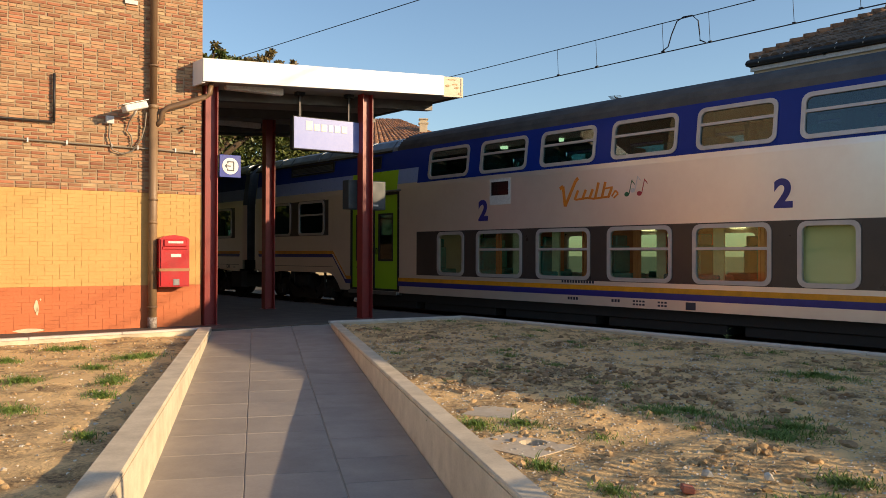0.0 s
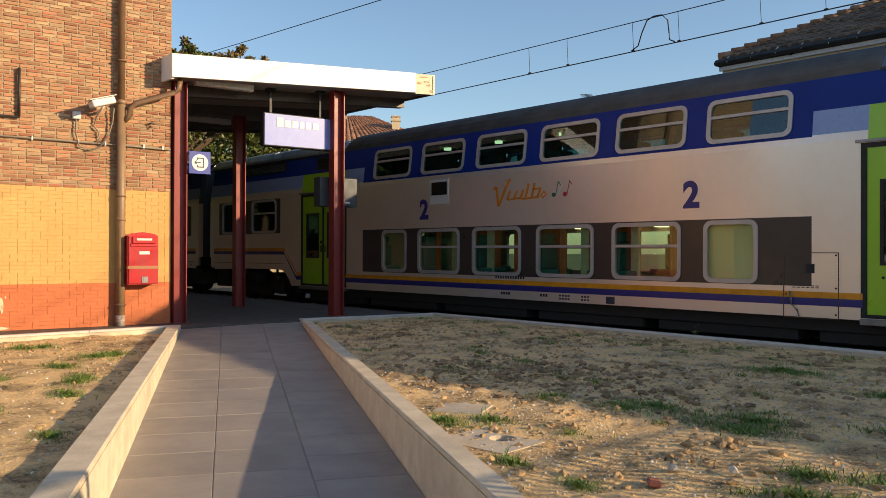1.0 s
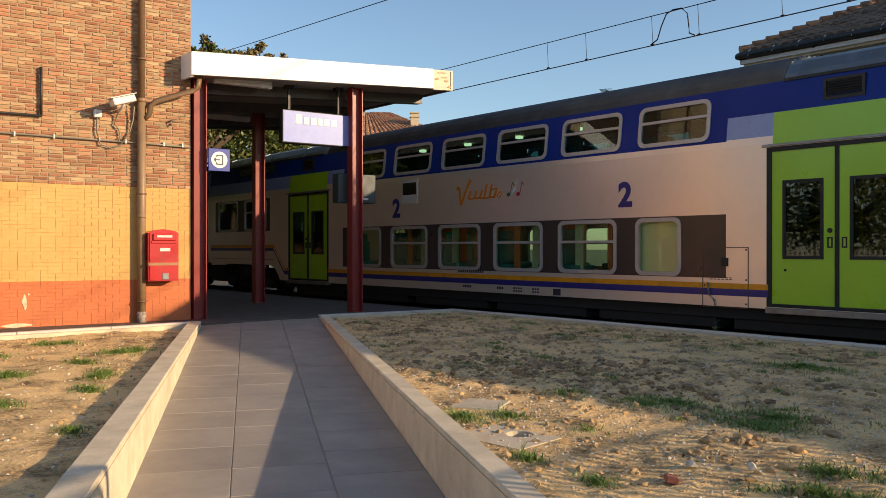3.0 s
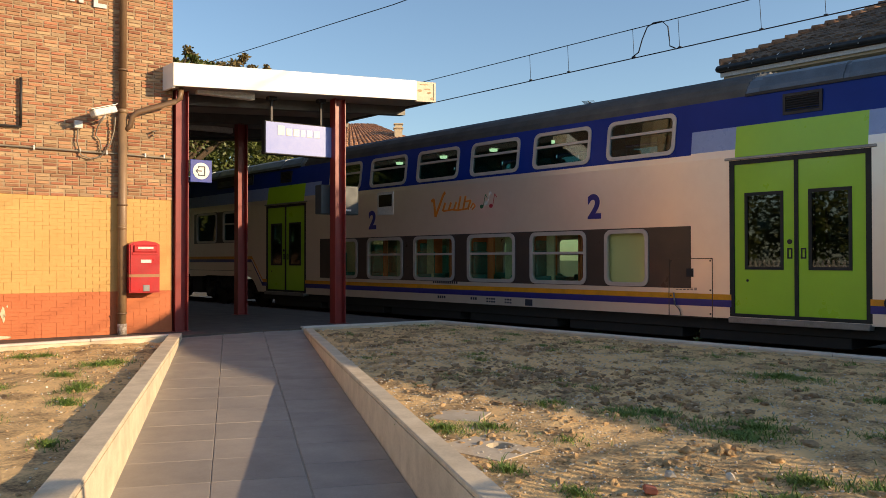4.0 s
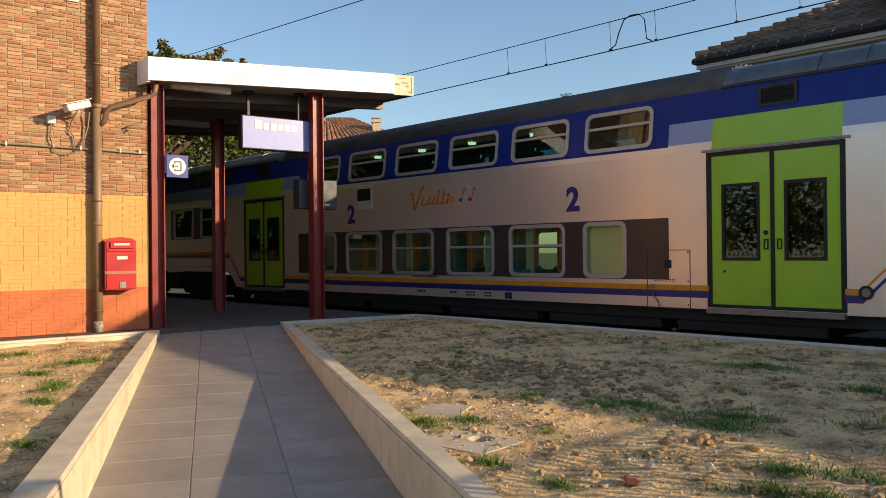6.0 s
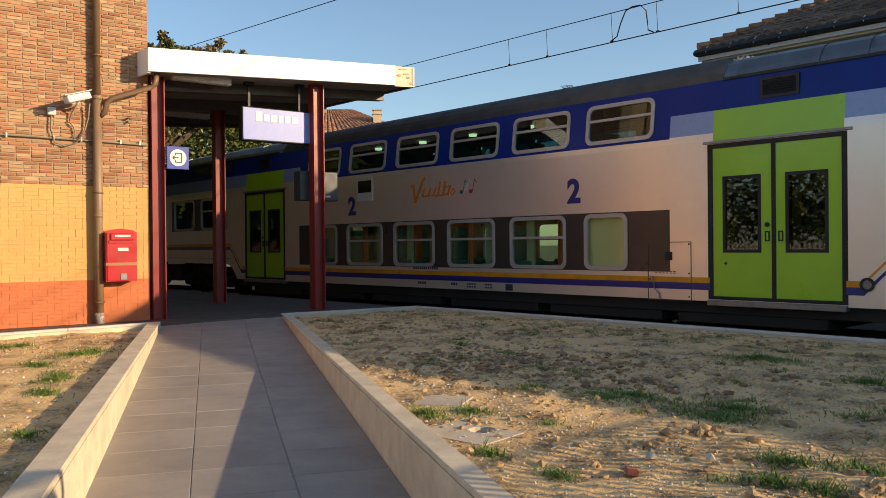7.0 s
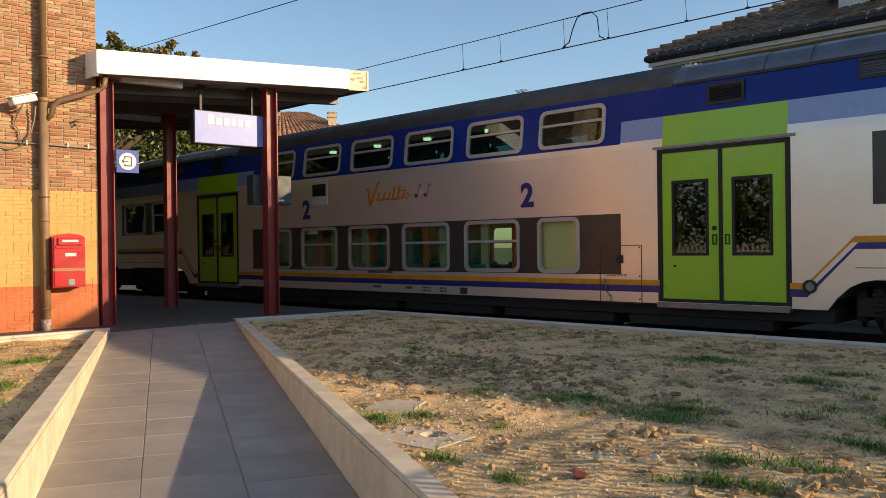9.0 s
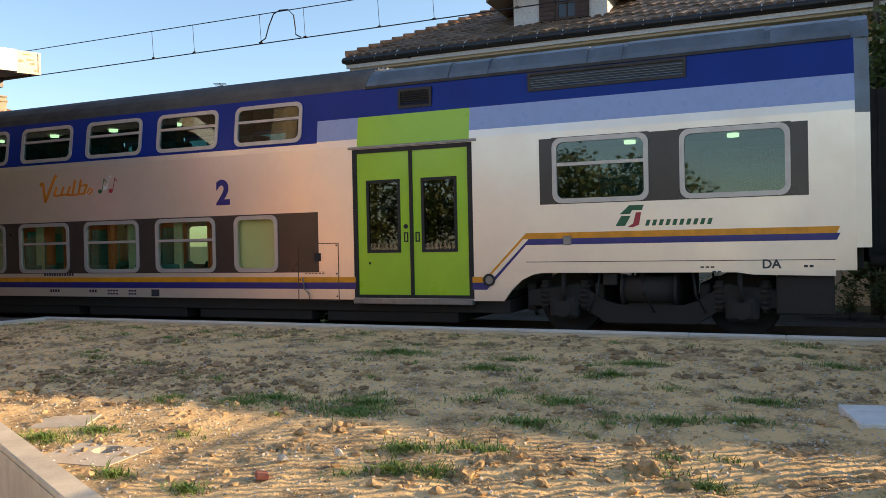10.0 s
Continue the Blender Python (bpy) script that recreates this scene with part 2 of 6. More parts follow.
def mesh(name, bm, mats):
    bmesh.ops.recalc_face_normals(bm, faces=bm.faces)
    me = bpy.data.meshes.new(name)
    bm.to_mesh(me)
    bm.free()
    for m in mats if isinstance(mats, (list, tuple)) else [mats]:
        me.materials.append(m)
    return me


def part(name, bm, mats, parent=None, label="", at=None):
    """Links a bmesh, or a mesh already made, as one object under its thing."""
    ob = new(name, bm if isinstance(bm, bpy.types.Mesh) else mesh(name, bm, mats))
    ob.parent = parent
    if at is not None:
        ob.matrix_basis = at
    return tagged(ob, label) if label else ob


def thing(name, label, category, at=None, group="", kind=""):
    ob = new(name)
    ob.empty_display_size = 0.2
    if at is not None:
        ob.matrix_basis = at
    return tagged(ob, label, category, group, kind)


def rounded(y0, y1, z0, z1, r, n=4):
    pts = []
    for cy, cz, a0 in ((y1 - r, z1 - r, 0), (y0 + r, z1 - r, 90), (y0 + r, z0 + r, 180), (y1 - r, z0 + r, 270)):
        pts += [(cy + r * math.cos(radians(a0 + 90 * k / n)), cz + r * math.sin(radians(a0 + 90 * k / n))) for k in range(n + 1)]
    return pts


def ring(bm, outer, inner, x0, x1, m=0):
    """A frame between two outlines of (y, z), thick from x0 to x1."""
    loops = [[bm.verts.new((x, y, z)) for y, z in o] for x in (x0, x1) for o in (outer, inner)]
    k = len(outer)
    for a, b in ((0, 1), (2, 3), (0, 2), (1, 3)):
        for i in range(k):
            f = bm.faces.new((loops[a][i], loops[a][(i + 1) % k], loops[b][(i + 1) % k], loops[b][i]))
            f.material_index = m


def words(text, size, m, parent, at, name="lettering", bold=0.0, shear=0.0, label=""):
    cu = bpy.data.curves.new(name, "FONT")
    cu.body, cu.size, cu.extrude, cu.offset, cu.shear = text, size, 0.002, bold, shear
    cu.align_x, cu.align_y = "CENTER", "CENTER"
    tmp = bpy.data.objects.new(name, cu)
    me = bpy.data.meshes.new_from_object(tmp)
    bpy.data.objects.remove(tmp)
    me.materials.clear()
    me.materials.append(m)
    return part(name, me, None, parent, label, at)


# ---- ground ----
TH = radians(27.2)
PD, PQ = Vector((math.sin(TH), math.cos(TH), 0)), Vector((math.cos(TH), -math.sin(TH), 0))


def on_path(p, q, z=0.0):
    v = PD * p + PQ * q
    return Vector((v.x, v.y, z))


def ramp_z(p):
    return -0.045 - 0.037 * min(max(13.2 - p, 0), 17.2)


def grid_mesh(name, x0, x1, y0, y1, step, inside, height, m):
    xs, ys = np.arange(x0, x1, step), np.arange(y0, y1, step)
    index, verts, faces = {}, [], []
    def vert(i, j):
        if (i, j) not in index:
            index[i, j] = len(verts)
            verts.append((xs[i], ys[j], height(xs[i], ys[j])))
        return index[i, j]
    for i in range(len(xs) - 1):
        for j in range(len(ys) - 1):
            if inside(xs[i] + step / 2, ys[j] + step / 2):
                faces.append((vert(i, j), vert(i + 1, j), vert(i + 1, j + 1), vert(i, j + 1)))
    me = bpy.data.meshes.new(name)
    me.from_pydata(verts, [], faces)
    me.shade_smooth()
    me.materials.append(m)
    return tagged(new(name, me), kind="structure")


def soil_height(x, y):
    v = Vector((x, y, 0))
    h = 0.030 * noise.noise(v * 0.7) + 0.020 * noise.noise(v * 2.3 + Vector((9, 2, 0))) + 0.016 * noise.noise(v * 6.1) + 0.013 * noise.noise(v * 13) + 0.009 * noise.noise(v * 27)
    rough = max(0.0, 1 - ((x - 5.4) ** 2 / 2.0 + (y - 5.2) ** 2 / 5.0))
    flat = min(1.0, max(0.0, (min(math.hypot(x - 3.54, y - 3.39), math.hypot(x - 4.08, y - 4.30)) - 0.42) / 0.3))
    return (h + rough * 0.03 * noise.noise(v * 9)) * flat


q_of = lambda x, y: x * PQ.x + y * PQ.y
bm = bmesh.new()
box(bm, -400, 9.62, -400, 900, -1.6, -0.62)
box(bm, 9.62, 900, -400, 900, -1.6, -0.50)
tagged(part("ground", bm, FIELD), "dry grassy ground round the station", kind="structure")
grid_mesh("soil_plot", 0.4, 9.66, -14, 11.5, 0.05, lambda x, y: q_of(x, y) > 1.2 and math.hypot(x - 3.60, y - 3.44) > 0.12 and x < 9.6 and y < 11.38 - 0.185 * (x - 7.15) + 0.05,
          lambda x, y: -0.055 + soil_height(x, y), SOIL)["label"] = "bare sandy soil plot with clods and sparse grass"
grid_mesh("soil_bed", -9, 5.2, -6, 11.6, 0.09, lambda x, y: q_of(x, y) < -0.72 and y < 11.5, lambda x, y: -0.085 + soil_height(x, y), SOIL)["label"] = "bare sandy soil bed beside the brick station"
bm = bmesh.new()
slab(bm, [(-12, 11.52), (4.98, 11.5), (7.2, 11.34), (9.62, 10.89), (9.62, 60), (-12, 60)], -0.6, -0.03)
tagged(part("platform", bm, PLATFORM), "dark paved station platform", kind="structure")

# ramp with its tiles
bm = bmesh.new()
vs = []
for p in (-4, 13.5):
    for q in (-0.70, 1.16):
        vs.append([bm.verts.new(on_path(p, q, z)) for z in (ramp_z(p) - 0.35, ramp_z(p) - 0.003)])
a, b, c, d = vs
for f in ((a[1], b[1], d[1], c[1]), (a[0], c[0], d[0], b[0]), (a[0], b[0], b[1], a[1]), (c[0], c[1], d[1], d[0]), (a[0], a[1], c[1], c[0]), (b[0], d[0], d[1], b[1])):
    bm.faces.new(f)
ramp = tagged(part("ramp", bm, JOINT), "gently sloping footpath of grey tiles between low walls", kind="structure")


def kerb_run(name, a, b, w, z0, z1, label, m=COPING, body=CONCRETE, pieces=0, over=0.0):
    """A low wall from a to b; w is its thickness to the right of the way."""
    a, b = Vector((*a, 0)), Vector((*b, 0))
    d = (b - a).normalized()
    r = Vector((d.y, -d.x, 0))
    bm = bmesh.new()
    slab(bm, [(v.x, v.y) for v in (a, b, b + r * w, a + r * w)], z0, z1 - 0.035, 1)
    n = max(pieces, 1)
    ln = (b - a).length
    for i in range(n):
        s, e = a + d * (ln * i / n + 0.002), a + d * (ln * (i + 1) / n - 0.002)
        fs = slab(bm, [(v.x, v.y) for v in (s - r * over, e - r * over, e + r * (w + over), s + r * (w + over))], z1 - 0.035 + 0.001 * random.random(), z1 + 0.002 * random.random())
        bmesh.ops.bevel(bm, geom=list({g for f in fs for g in f.edges}), offset=0.008, segments=1, affect="EDGES")
    return tagged(part(name, bm, [m, body]), label, kind="structure")


P = lambda p, q: tuple(on_path(p, q))[:2]
kerb_run("low_wall_right", P(12.93, 1.145), P(-4, 1.145), -0.14, -0.7, 0.004, "pale concrete low wall along the footpath", pieces=1, m=CONCRETE)
kerb_run("low_wall_left", P(12.5, -0.638), P(-4, -0.638), 0.178, -0.7, 0.006, "pale concrete low wall along the footpath", pieces=1, m=CONCRETE)
kerb_run("kerb_front", (7.13, 11.40), (9.60, 10.95), 0.12, -0.5, 0.0, "pale kerb between soil and platform", pieces=3)
kerb_run("kerb_track", (9.52, 10.98), (9.52, -14), -0.14, -0.7, 0.0, "pale kerb of short concrete lengths along the track", pieces=25)
kerb_run("kerb_building", (-9, 11.60), (5.03, 11.52), 0.11, -0.5, 0.0, "pale kerb below the brick wall", pieces=12)

# track
bm = bmesh.new()
box(bm, 9.66, 17.5, -120, 200, -0.9, -0.42)
ballast = tagged(part("ballast", bm, BALLAST), "dark ballast bed of the railway track", kind="structure")
for x in (12.06, 13.50):
    bm = bmesh.new()
    box(bm, x - 0.035, x + 0.035, -120, 200, -0.36, -0.30)
    box(bm, x - 0.01, x + 0.01, -120, 200, -0.42, -0.36)
    box(bm, x - 0.07, x + 0.07, -120, 200, -0.44, -0.42 + 0.008)
    tagged(part("rail", bm, RAIL), "rusty steel running rail", "rail", "rails of the track")

# ---- station building ----
BM = pose(5.32, 12.17, -0.03, 0, 0, -6.5)
bm = bmesh.new()
for z0, z1, m in ((-0.4, 0.61, 2), (0.61, 2.02, 1), (2.02, 10.5, 0)):
    box(bm, -6.2, 0, 0.004, 0.3, z0, z1, m)
front = tagged(part("wall_front", bm, [MORTAR, OCHRE, TERRA], at=BM), "brick station wall, painted ochre and terracotta below", kind="structure")
# unseen side wall: extra dark, long and tall to keep the far coaches dim
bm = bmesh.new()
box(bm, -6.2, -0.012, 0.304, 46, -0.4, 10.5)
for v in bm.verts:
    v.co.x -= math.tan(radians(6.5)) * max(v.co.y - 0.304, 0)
tagged(part("wall_track", bm, mat("darkened_brick", (0.075, 0.045, 0.032), (0.12, 0.07, 0.045), 0.9, scale=3, fine=20, bump=0.4), at=BM), "unseen brick wall facing the platform, darkened to cut bounced light", kind="structure")
bm = bmesh.new()
box(bm, -6.7, 0.6, -0.5, 46.5, 10.5, 10.7)
tagged(part("roof_slab", bm, CONCRETE, at=BM), "flat eaves of the station", kind="structure")

# ---- canopy ----
def soffit_z(x):
    return 3.69 + 0.061 * (x + 0.11)


canopy = thing("canopy", "white flat canopy on red steel posts beside the station", "canopy", BM, kind="structure")
bm = bmesh.new()
X0, X1, Y0, Y1 = -0.11, 4.66, -0.40, 5.9
SKEW = math.tan(radians(6.5))


def sloped(bm, x0, x1, y0, y1, lo, hi, m=0):
    fs = box(bm, x0, x1, y0, y1, 0, 1, m)
    for v in {v for f in fs for v in f.verts}:
        v.co.z = soffit_z(v.co.x) + (hi if v.co.z > 0.5 else lo)
        v.co.x -= SKEW * (v.co.y - Y0)
    return fs


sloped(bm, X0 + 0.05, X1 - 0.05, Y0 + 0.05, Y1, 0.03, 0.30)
part("slab", bm, SOFFIT, canopy, "grey soffit, darker than the white fascia")
bm = bmesh.new()
fs = sloped(bm, X0, X1 - 0.42, Y0, Y0 + 0.05, 0.022, 0.37)
part("fascia", bm, WHITE, canopy)
bm = bmesh.new()
sloped(bm, X1 - 0.42, X1, Y0 + 0.004, Y0 + 0.05, 0.0, 0.36)
fascia_end = part("fascia_end", bm, PLASTER, canopy, "peeling bare end of the fascia")
for x, lo_, w, h in ((X1 - 0.40, 0.17, 0.10, 0.05), (X1 - 0.27, 0.21, 0.16, 0.035), (X1 - 0.20, 0.14, 0.10, 0.05), (X1 - 0.34, 0.30, 0.20, 0.02), (X1 - 0.12, 0.03, 0.09, 0.06)):
    bm = bmesh.new()
    ring_pts = [(x + w / 2 * (1 + math.cos(k * 0.7) * random.uniform(0.7, 1.1)), lo_ + h / 2 * (1 + math.sin(k * 0.7) * random.uniform(0.6, 1.2))) for k in range(9)]
    near = [bm.verts.new((a_, Y0 - 0.003, soffit_z(a_) + b_)) for a_, b_ in ring_pts]
    deep = [bm.verts.new((a_, Y0 + 0.02, soffit_z(a_) + b_)) for a_, b_ in ring_pts]
    bm.faces.new(near), bm.faces.new(deep[::-1])
    for k in range(9):
        bm.faces.new((near[k], deep[k], deep[(k + 1) % 9], near[(k + 1) % 9]))
    part("peeled_patch", bm, RUSTY, fascia_end, "bare brown patch")
bm = bmesh.new()
sloped(bm, X1 - 0.055, X1 - 0.045, Y0 - 0.004, Y0 + 0.03, 0.03, 0.34)
part("corner_trim", bm, DARKPOST, fascia_end)
bm = bmesh.new()
sloped(bm, X0, X0 + 0.05, Y0 + 0.05, 0.0, 0.0, 0.37)
part("side_fascia", bm, WHITE, canopy)
bm = bmesh.new()
sloped(bm, X1 - 0.05, X1, Y0 + 0.05, Y1, 0.0, 0.36)
part("side_fascia", bm, DARKPOST, canopy, "dark steel edge towards the track")
for yy in (0.35, 2.2, 4.2):
    bm = bmesh.new()
    sloped(bm, X0 + 0.1, X1 - 0.1, yy, yy + 0.16, -0.14, 0.031)
    part("beam", bm, DARKPOST, canopy)


def post(x, y):
    bm = bmesh.new()
    top = soffit_z(x) + 0.02
    box(bm, x - 0.10, x - 0.086, y - 0.10, y + 0.10, -0.02, top)
    box(bm, x + 0.086, x + 0.10, y - 0.10, y + 0.10, -0.02, top)
    box(bm, x - 0.086, x + 0.086, y - 0.006, y + 0.006, -0.02, top)
    box(bm, x - 0.14, x + 0.14, y - 0.14, y + 0.14, -0.02, 0.004)
    part("post", bm, POST, canopy, "dark red steel post")


for x, y in ((0.13, 0.03), (2.86, 0.0), (2.33, 3.15)):
    post(x, y)
for x, y in ((0.35, -0.1), (1.5, 3.9)):
    bm = bmesh.new()
    box(bm, x, x + 0.95, y, y + 0.13, soffit_z(x) - 0.02, soffit_z(x + 0.95) + 0.03, bevel=0.01)
    part("light_fitting", bm, LABEL, canopy, "unlit white fluorescent fitting")
# far end of the shelter, in the dark under the canopy
bm = bmesh.new()
sloped(bm, X0, 4.6, Y1 - 0.12, Y1 - 0.001, -0.04, 0.02)
part("end_beam", bm, DARKPOST, canopy)


# ---- things on the wall and under the canopy ----
def bars(bm, cells, y0, y1):
    for x0, x1, z0, z1 in cells:
        box(bm, x0, x1, y0, y1, z0, z1)


sign = thing("platform_sign", "blue illuminated-type station name board hung from two rods", "sign", BM)
bm = bmesh.new()
box(bm, 1.53, 2.81, 0.06, 0.20, 2.86, 3.42, bevel=0.01)
part("case", bm, BLACK, sign, "dark sign casing")
# face colour is paled to include the glare on the blue board
bm = bmesh.new()
box(bm, 1.55, 2.79, 0.05, 0.062, 2.88, 3.40)
part("face", bm, SIGNFACE, sign, "blue face with the glare painted in as paleness")
for x, w, h in ((1.76, 0.12, 0.16), (1.91, 0.10, 0.12), (2.04, 0.11, 0.12), (2.18, 0.08, 0.12), (2.29, 0.10, 0.12), (2.42, 0.11, 0.12)):
    bm = bmesh.new()
    box(bm, x, x + w, 0.044, 0.052, 3.19, 3.19 + h, bevel=0.0035)
    part("name_bar", bm, SIGNWHITE, sign)
for x in (1.68, 2.60):
    bm = bmesh.new()
    box(bm, x - 0.02, x + 0.02, 0.11, 0.15, 3.42, soffit_z(x) + 0.03)
    box(bm, x - 0.07, x + 0.07, 0.07, 0.19, soffit_z(x) - 0.03, soffit_z(x) + 0.03)
    part("hanger", bm, GUTTER, sign)

exit_sign = thing("exit_sign", "small square blue sign with a white disc and an arrow", "sign", BM)
bm = bmesh.new()
box(bm, 0.24, 0.58, -0.115, -0.09, 2.31, 2.66, bevel=0.004)
part("board", bm, SIGNBLUE, exit_sign)
bm = bmesh.new()
tube(bm, [(0.41, -0.114, 2.485), (0.41, -0.120, 2.485)], 0.13, 24)
part("disc", bm, SIGNWHITE, exit_sign)
bm = bmesh.new()
bars(bm, [(0.36, 0.47, 2.545, 2.562), (0.36, 0.47, 2.408, 2.425), (0.455, 0.472, 2.425, 2.545), (0.36, 0.377, 2.525, 2.545), (0.36, 0.377, 2.425, 2.445), (0.325, 0.42, 2.477, 2.493)], -0.1245, -0.1195)
for k in (-1, 1):
    fs = box(bm, -0.04, 0.0, -0.1245, -0.1195, -0.008, 0.008)
    bmesh.ops.transform(bm, matrix=Matrix.Translation((0.328, 0, 2.485)) @ Matrix.Rotation(radians(k * 45), 4, "Y") @ Matrix.Rotation(math.pi, 4, "Z") @ Matrix.Translation((0, 0.244, 0)), verts=list({v for f in fs for v in f.verts}))
part("arrow", bm, INK, exit_sign)

# box and door colours are darkened to carry the shade that misses them
cabinet = thing("electric_box", "grey metal junction box fixed to the red post, coloured as if shaded", "box", BM)
bm = bmesh.new()
box(bm, 2.60, 3.34, 0.12, 0.36, 1.90, 2.41, bevel=0.01)
part("housing", bm, mat("shaded_grey_box", (0.035, 0.05, 0.058), None, 0.5), cabinet)
bm = bmesh.new()
box(bm, 2.98, 3.30, 0.105, 0.122, 1.94, 2.38)
part("door", bm, mat("shaded_grey_door", (0.04, 0.055, 0.065), None, 0.5), cabinet)
bm = bmesh.new()
box(bm, 3.08, 3.18, 0.10, 0.107, 1.96, 1.99)
part("label", bm, LABEL, cabinet)

mail = thing("post_box", "worn red wall post box with a slot, tape and labels", "post box", BM @ Matrix.Translation((-0.005, 0, -0.018)) @ Matrix.Diagonal((1.158, 1, 1.054, 1)))
bm = bmesh.new()
outline = [(-0.60, 0.60), (-0.22, 0.60), (-0.22, 1.28), (-0.27, 1.31), (-0.41, 1.335), (-0.55, 1.31), (-0.60, 1.28)]
lo, hi = [[bm.verts.new((x, y, z)) for x, z in outline] for y in (-0.26, 0.0)]
bm.faces.new(lo), bm.faces.new(hi[::-1])
for i in range(len(outline)):
    bm.faces.new((lo[i], lo[(i + 1) % 7], hi[(i + 1) % 7], hi[i]))
bmesh.ops.bevel(bm, geom=[e for e in bm.edges if all(v.co.y < -0.2 for v in e.verts)], offset=0.015, segments=2, affect="EDGES")
body = part("body", bm, RED, mail)
bm = bmesh.new()
box(bm, -0.55, -0.26, -0.285, -0.255, 1.17, 1.27, bevel=0.01)
box(bm, -0.57, -0.25, -0.272, -0.255, 1.13, 1.17, bevel=0.005)
part("hood", bm, RED, mail)
bm = bmesh.new()
box(bm, -0.50, -0.31, -0.29, -0.283, 1.215, 1.245)
part("slot_label", bm, LABEL, mail, "white paper label")
bm = bmesh.new()
bars(bm, [(-0.46, -0.33, 1.02, 1.065)], -0.266, -0.258)
part("name_plate", bm, LABEL, mail, "scratched white label")
bm = bmesh.new()
bars(bm, [(-0.603, -0.217, 0.82, 0.86)], -0.263, -0.10)
part("tape", bm, TAPE, mail, "brown packing tape")
bm = bmesh.new()
box(bm, -0.43, -0.35, -0.268, -0.258, 0.62, 0.71, bevel=0.003)
box(bm, -0.41, -0.37, -0.272, -0.266, 0.64, 0.69)
part("lock_plate", bm, STEEL, mail)

drain = thing("downpipe", "brown rainwater pipe with a branch from the canopy", "pipe", BM)
bm = bmesh.new()
tube(bm, [(-0.76, -0.09, 3.2), (-0.76, -0.09, 10.5)], 0.052, 12)
part("upper_pipe", bm, PIPE, drain)
bm = bmesh.new()
tube(bm, [(-0.76, -0.09, 0.02), (-0.76, -0.09, 3.32)], 0.064, 12)
tube(bm, [(-0.76, -0.09, 3.27), (-0.76, -0.09, 3.33)], 0.072, 12)
tube(bm, [(-0.76, -0.09, 1.55), (-0.76, -0.09, 1.60)], 0.068, 12)
part("lower_pipe", bm, mat("tan_pipe", (0.30, 0.19, 0.10), (0.22, 0.14, 0.08), 0.5), drain)
bm = bmesh.new()
tube(bm, [(-0.74, -0.10, 3.02), (-0.67, -0.15, 3.08), (-0.65, -0.18, 3.22), (-0.58, -0.2, 3.29), (-0.04, -0.24, 3.50), (0.04, -0.24, 3.56), (0.06, -0.24, 3.72)], 0.042, 10)
part("branch", bm, PIPE, drain)
for z in (0.3, 1.9, 3.9, 5.3):
    bm = bmesh.new()
    tube(bm, [(-0.76, -0.09, z), (-0.76, -0.09, z + 0.025)], 0.075, 10)
    box(bm, -0.775, -0.745, -0.09, 0.0, z, z + 0.025)
    part("bracket", bm, PIPE, drain)
bm = bmesh.new()
tube(bm, [(-0.76, -0.09, 0.0), (-0.76, -0.09, 0.16)], 0.069, 12)
part("shoe", bm, mat("peeled_shoe", (0.45, 0.40, 0.36), (0.15, 0.10, 0.07), 0.7, scale=30), drain, "peeling grey pipe shoe")

conduit = thing("wall_conduit", "thin grey cable conduit clipped along the brick wall", "conduit", BM)
bm = bmesh.new()
tube(bm, [(-6.1, -0.03, 2.70), (-0.6, -0.03, 2.67), (-0.02, -0.03, 2.66)], 0.014, 6)
part("tube", bm, CABLE, conduit)
for x in (-2.45, -1.95, -1.35, -0.98, -0.43, -0.15):
    bm = bmesh.new()
    box(bm, x, x + 0.02, -0.05, 0.0, 2.65, 2.71)
    part("clip", bm, LABEL, conduit)
rod = thing("wall_bracket", "bent black iron tube on the brick wall", "bracket", BM)
bm = bmesh.new()
tube(bm, [(-2.11, -0.05, 3.64), (-2.11, -0.05, 2.97)], 0.02, 8)
tube(bm, [(-2.10, -0.05, 2.955), (-5.0, -0.05, 2.965)], 0.017, 8)
part("tube", bm, GUTTER, rod)
bm = bmesh.new()
box(bm, -2.13, -2.09, -0.05, 0.01, 3.14, 3.17)
part("clip", bm, LABEL, rod)

cctv = thing("security_camera", "white security camera on a bracket with loose cables", "camera", BM)
bm = bmesh.new()
fs = box(bm, -0.30, 0.10, -0.06, 0.06, -0.05, 0.05, bevel=0.012)
bmesh.ops.transform(bm, matrix=Matrix.Translation((-1.0, -0.30, 3.26)) @ Matrix.Rotation(radians(-20), 4, "Y") @ Matrix.Rotation(radians(25), 4, "Z"), verts=bm.verts)
part("housing", bm, LABEL, cctv, "white camera housing")
bm = bmesh.new()
fs = box(bm, -0.34, 0.13, -0.07, 0.07, 0.055, 0.065)
bmesh.ops.transform(bm, matrix=Matrix.Translation((-1.0, -0.30, 3.26)) @ Matrix.Rotation(radians(-20), 4, "Y") @ Matrix.Rotation(radians(25), 4, "Z"), verts=bm.verts)
part("sunshield", bm, LABEL, cctv)
bm = bmesh.new()
box(bm, -1.42, -1.31, -0.08, 0.0, 3.0, 3.11, bevel=0.008)
part("junction_box", bm, LABEL, cctv)
bm = bmesh.new()
tube(bm, [(-1.05, -0.28, 3.20), (-1.06, -0.15, 3.14), (-1.08, 0.0, 3.12)], 0.02, 8)
part("arm", bm, LABEL, cctv)
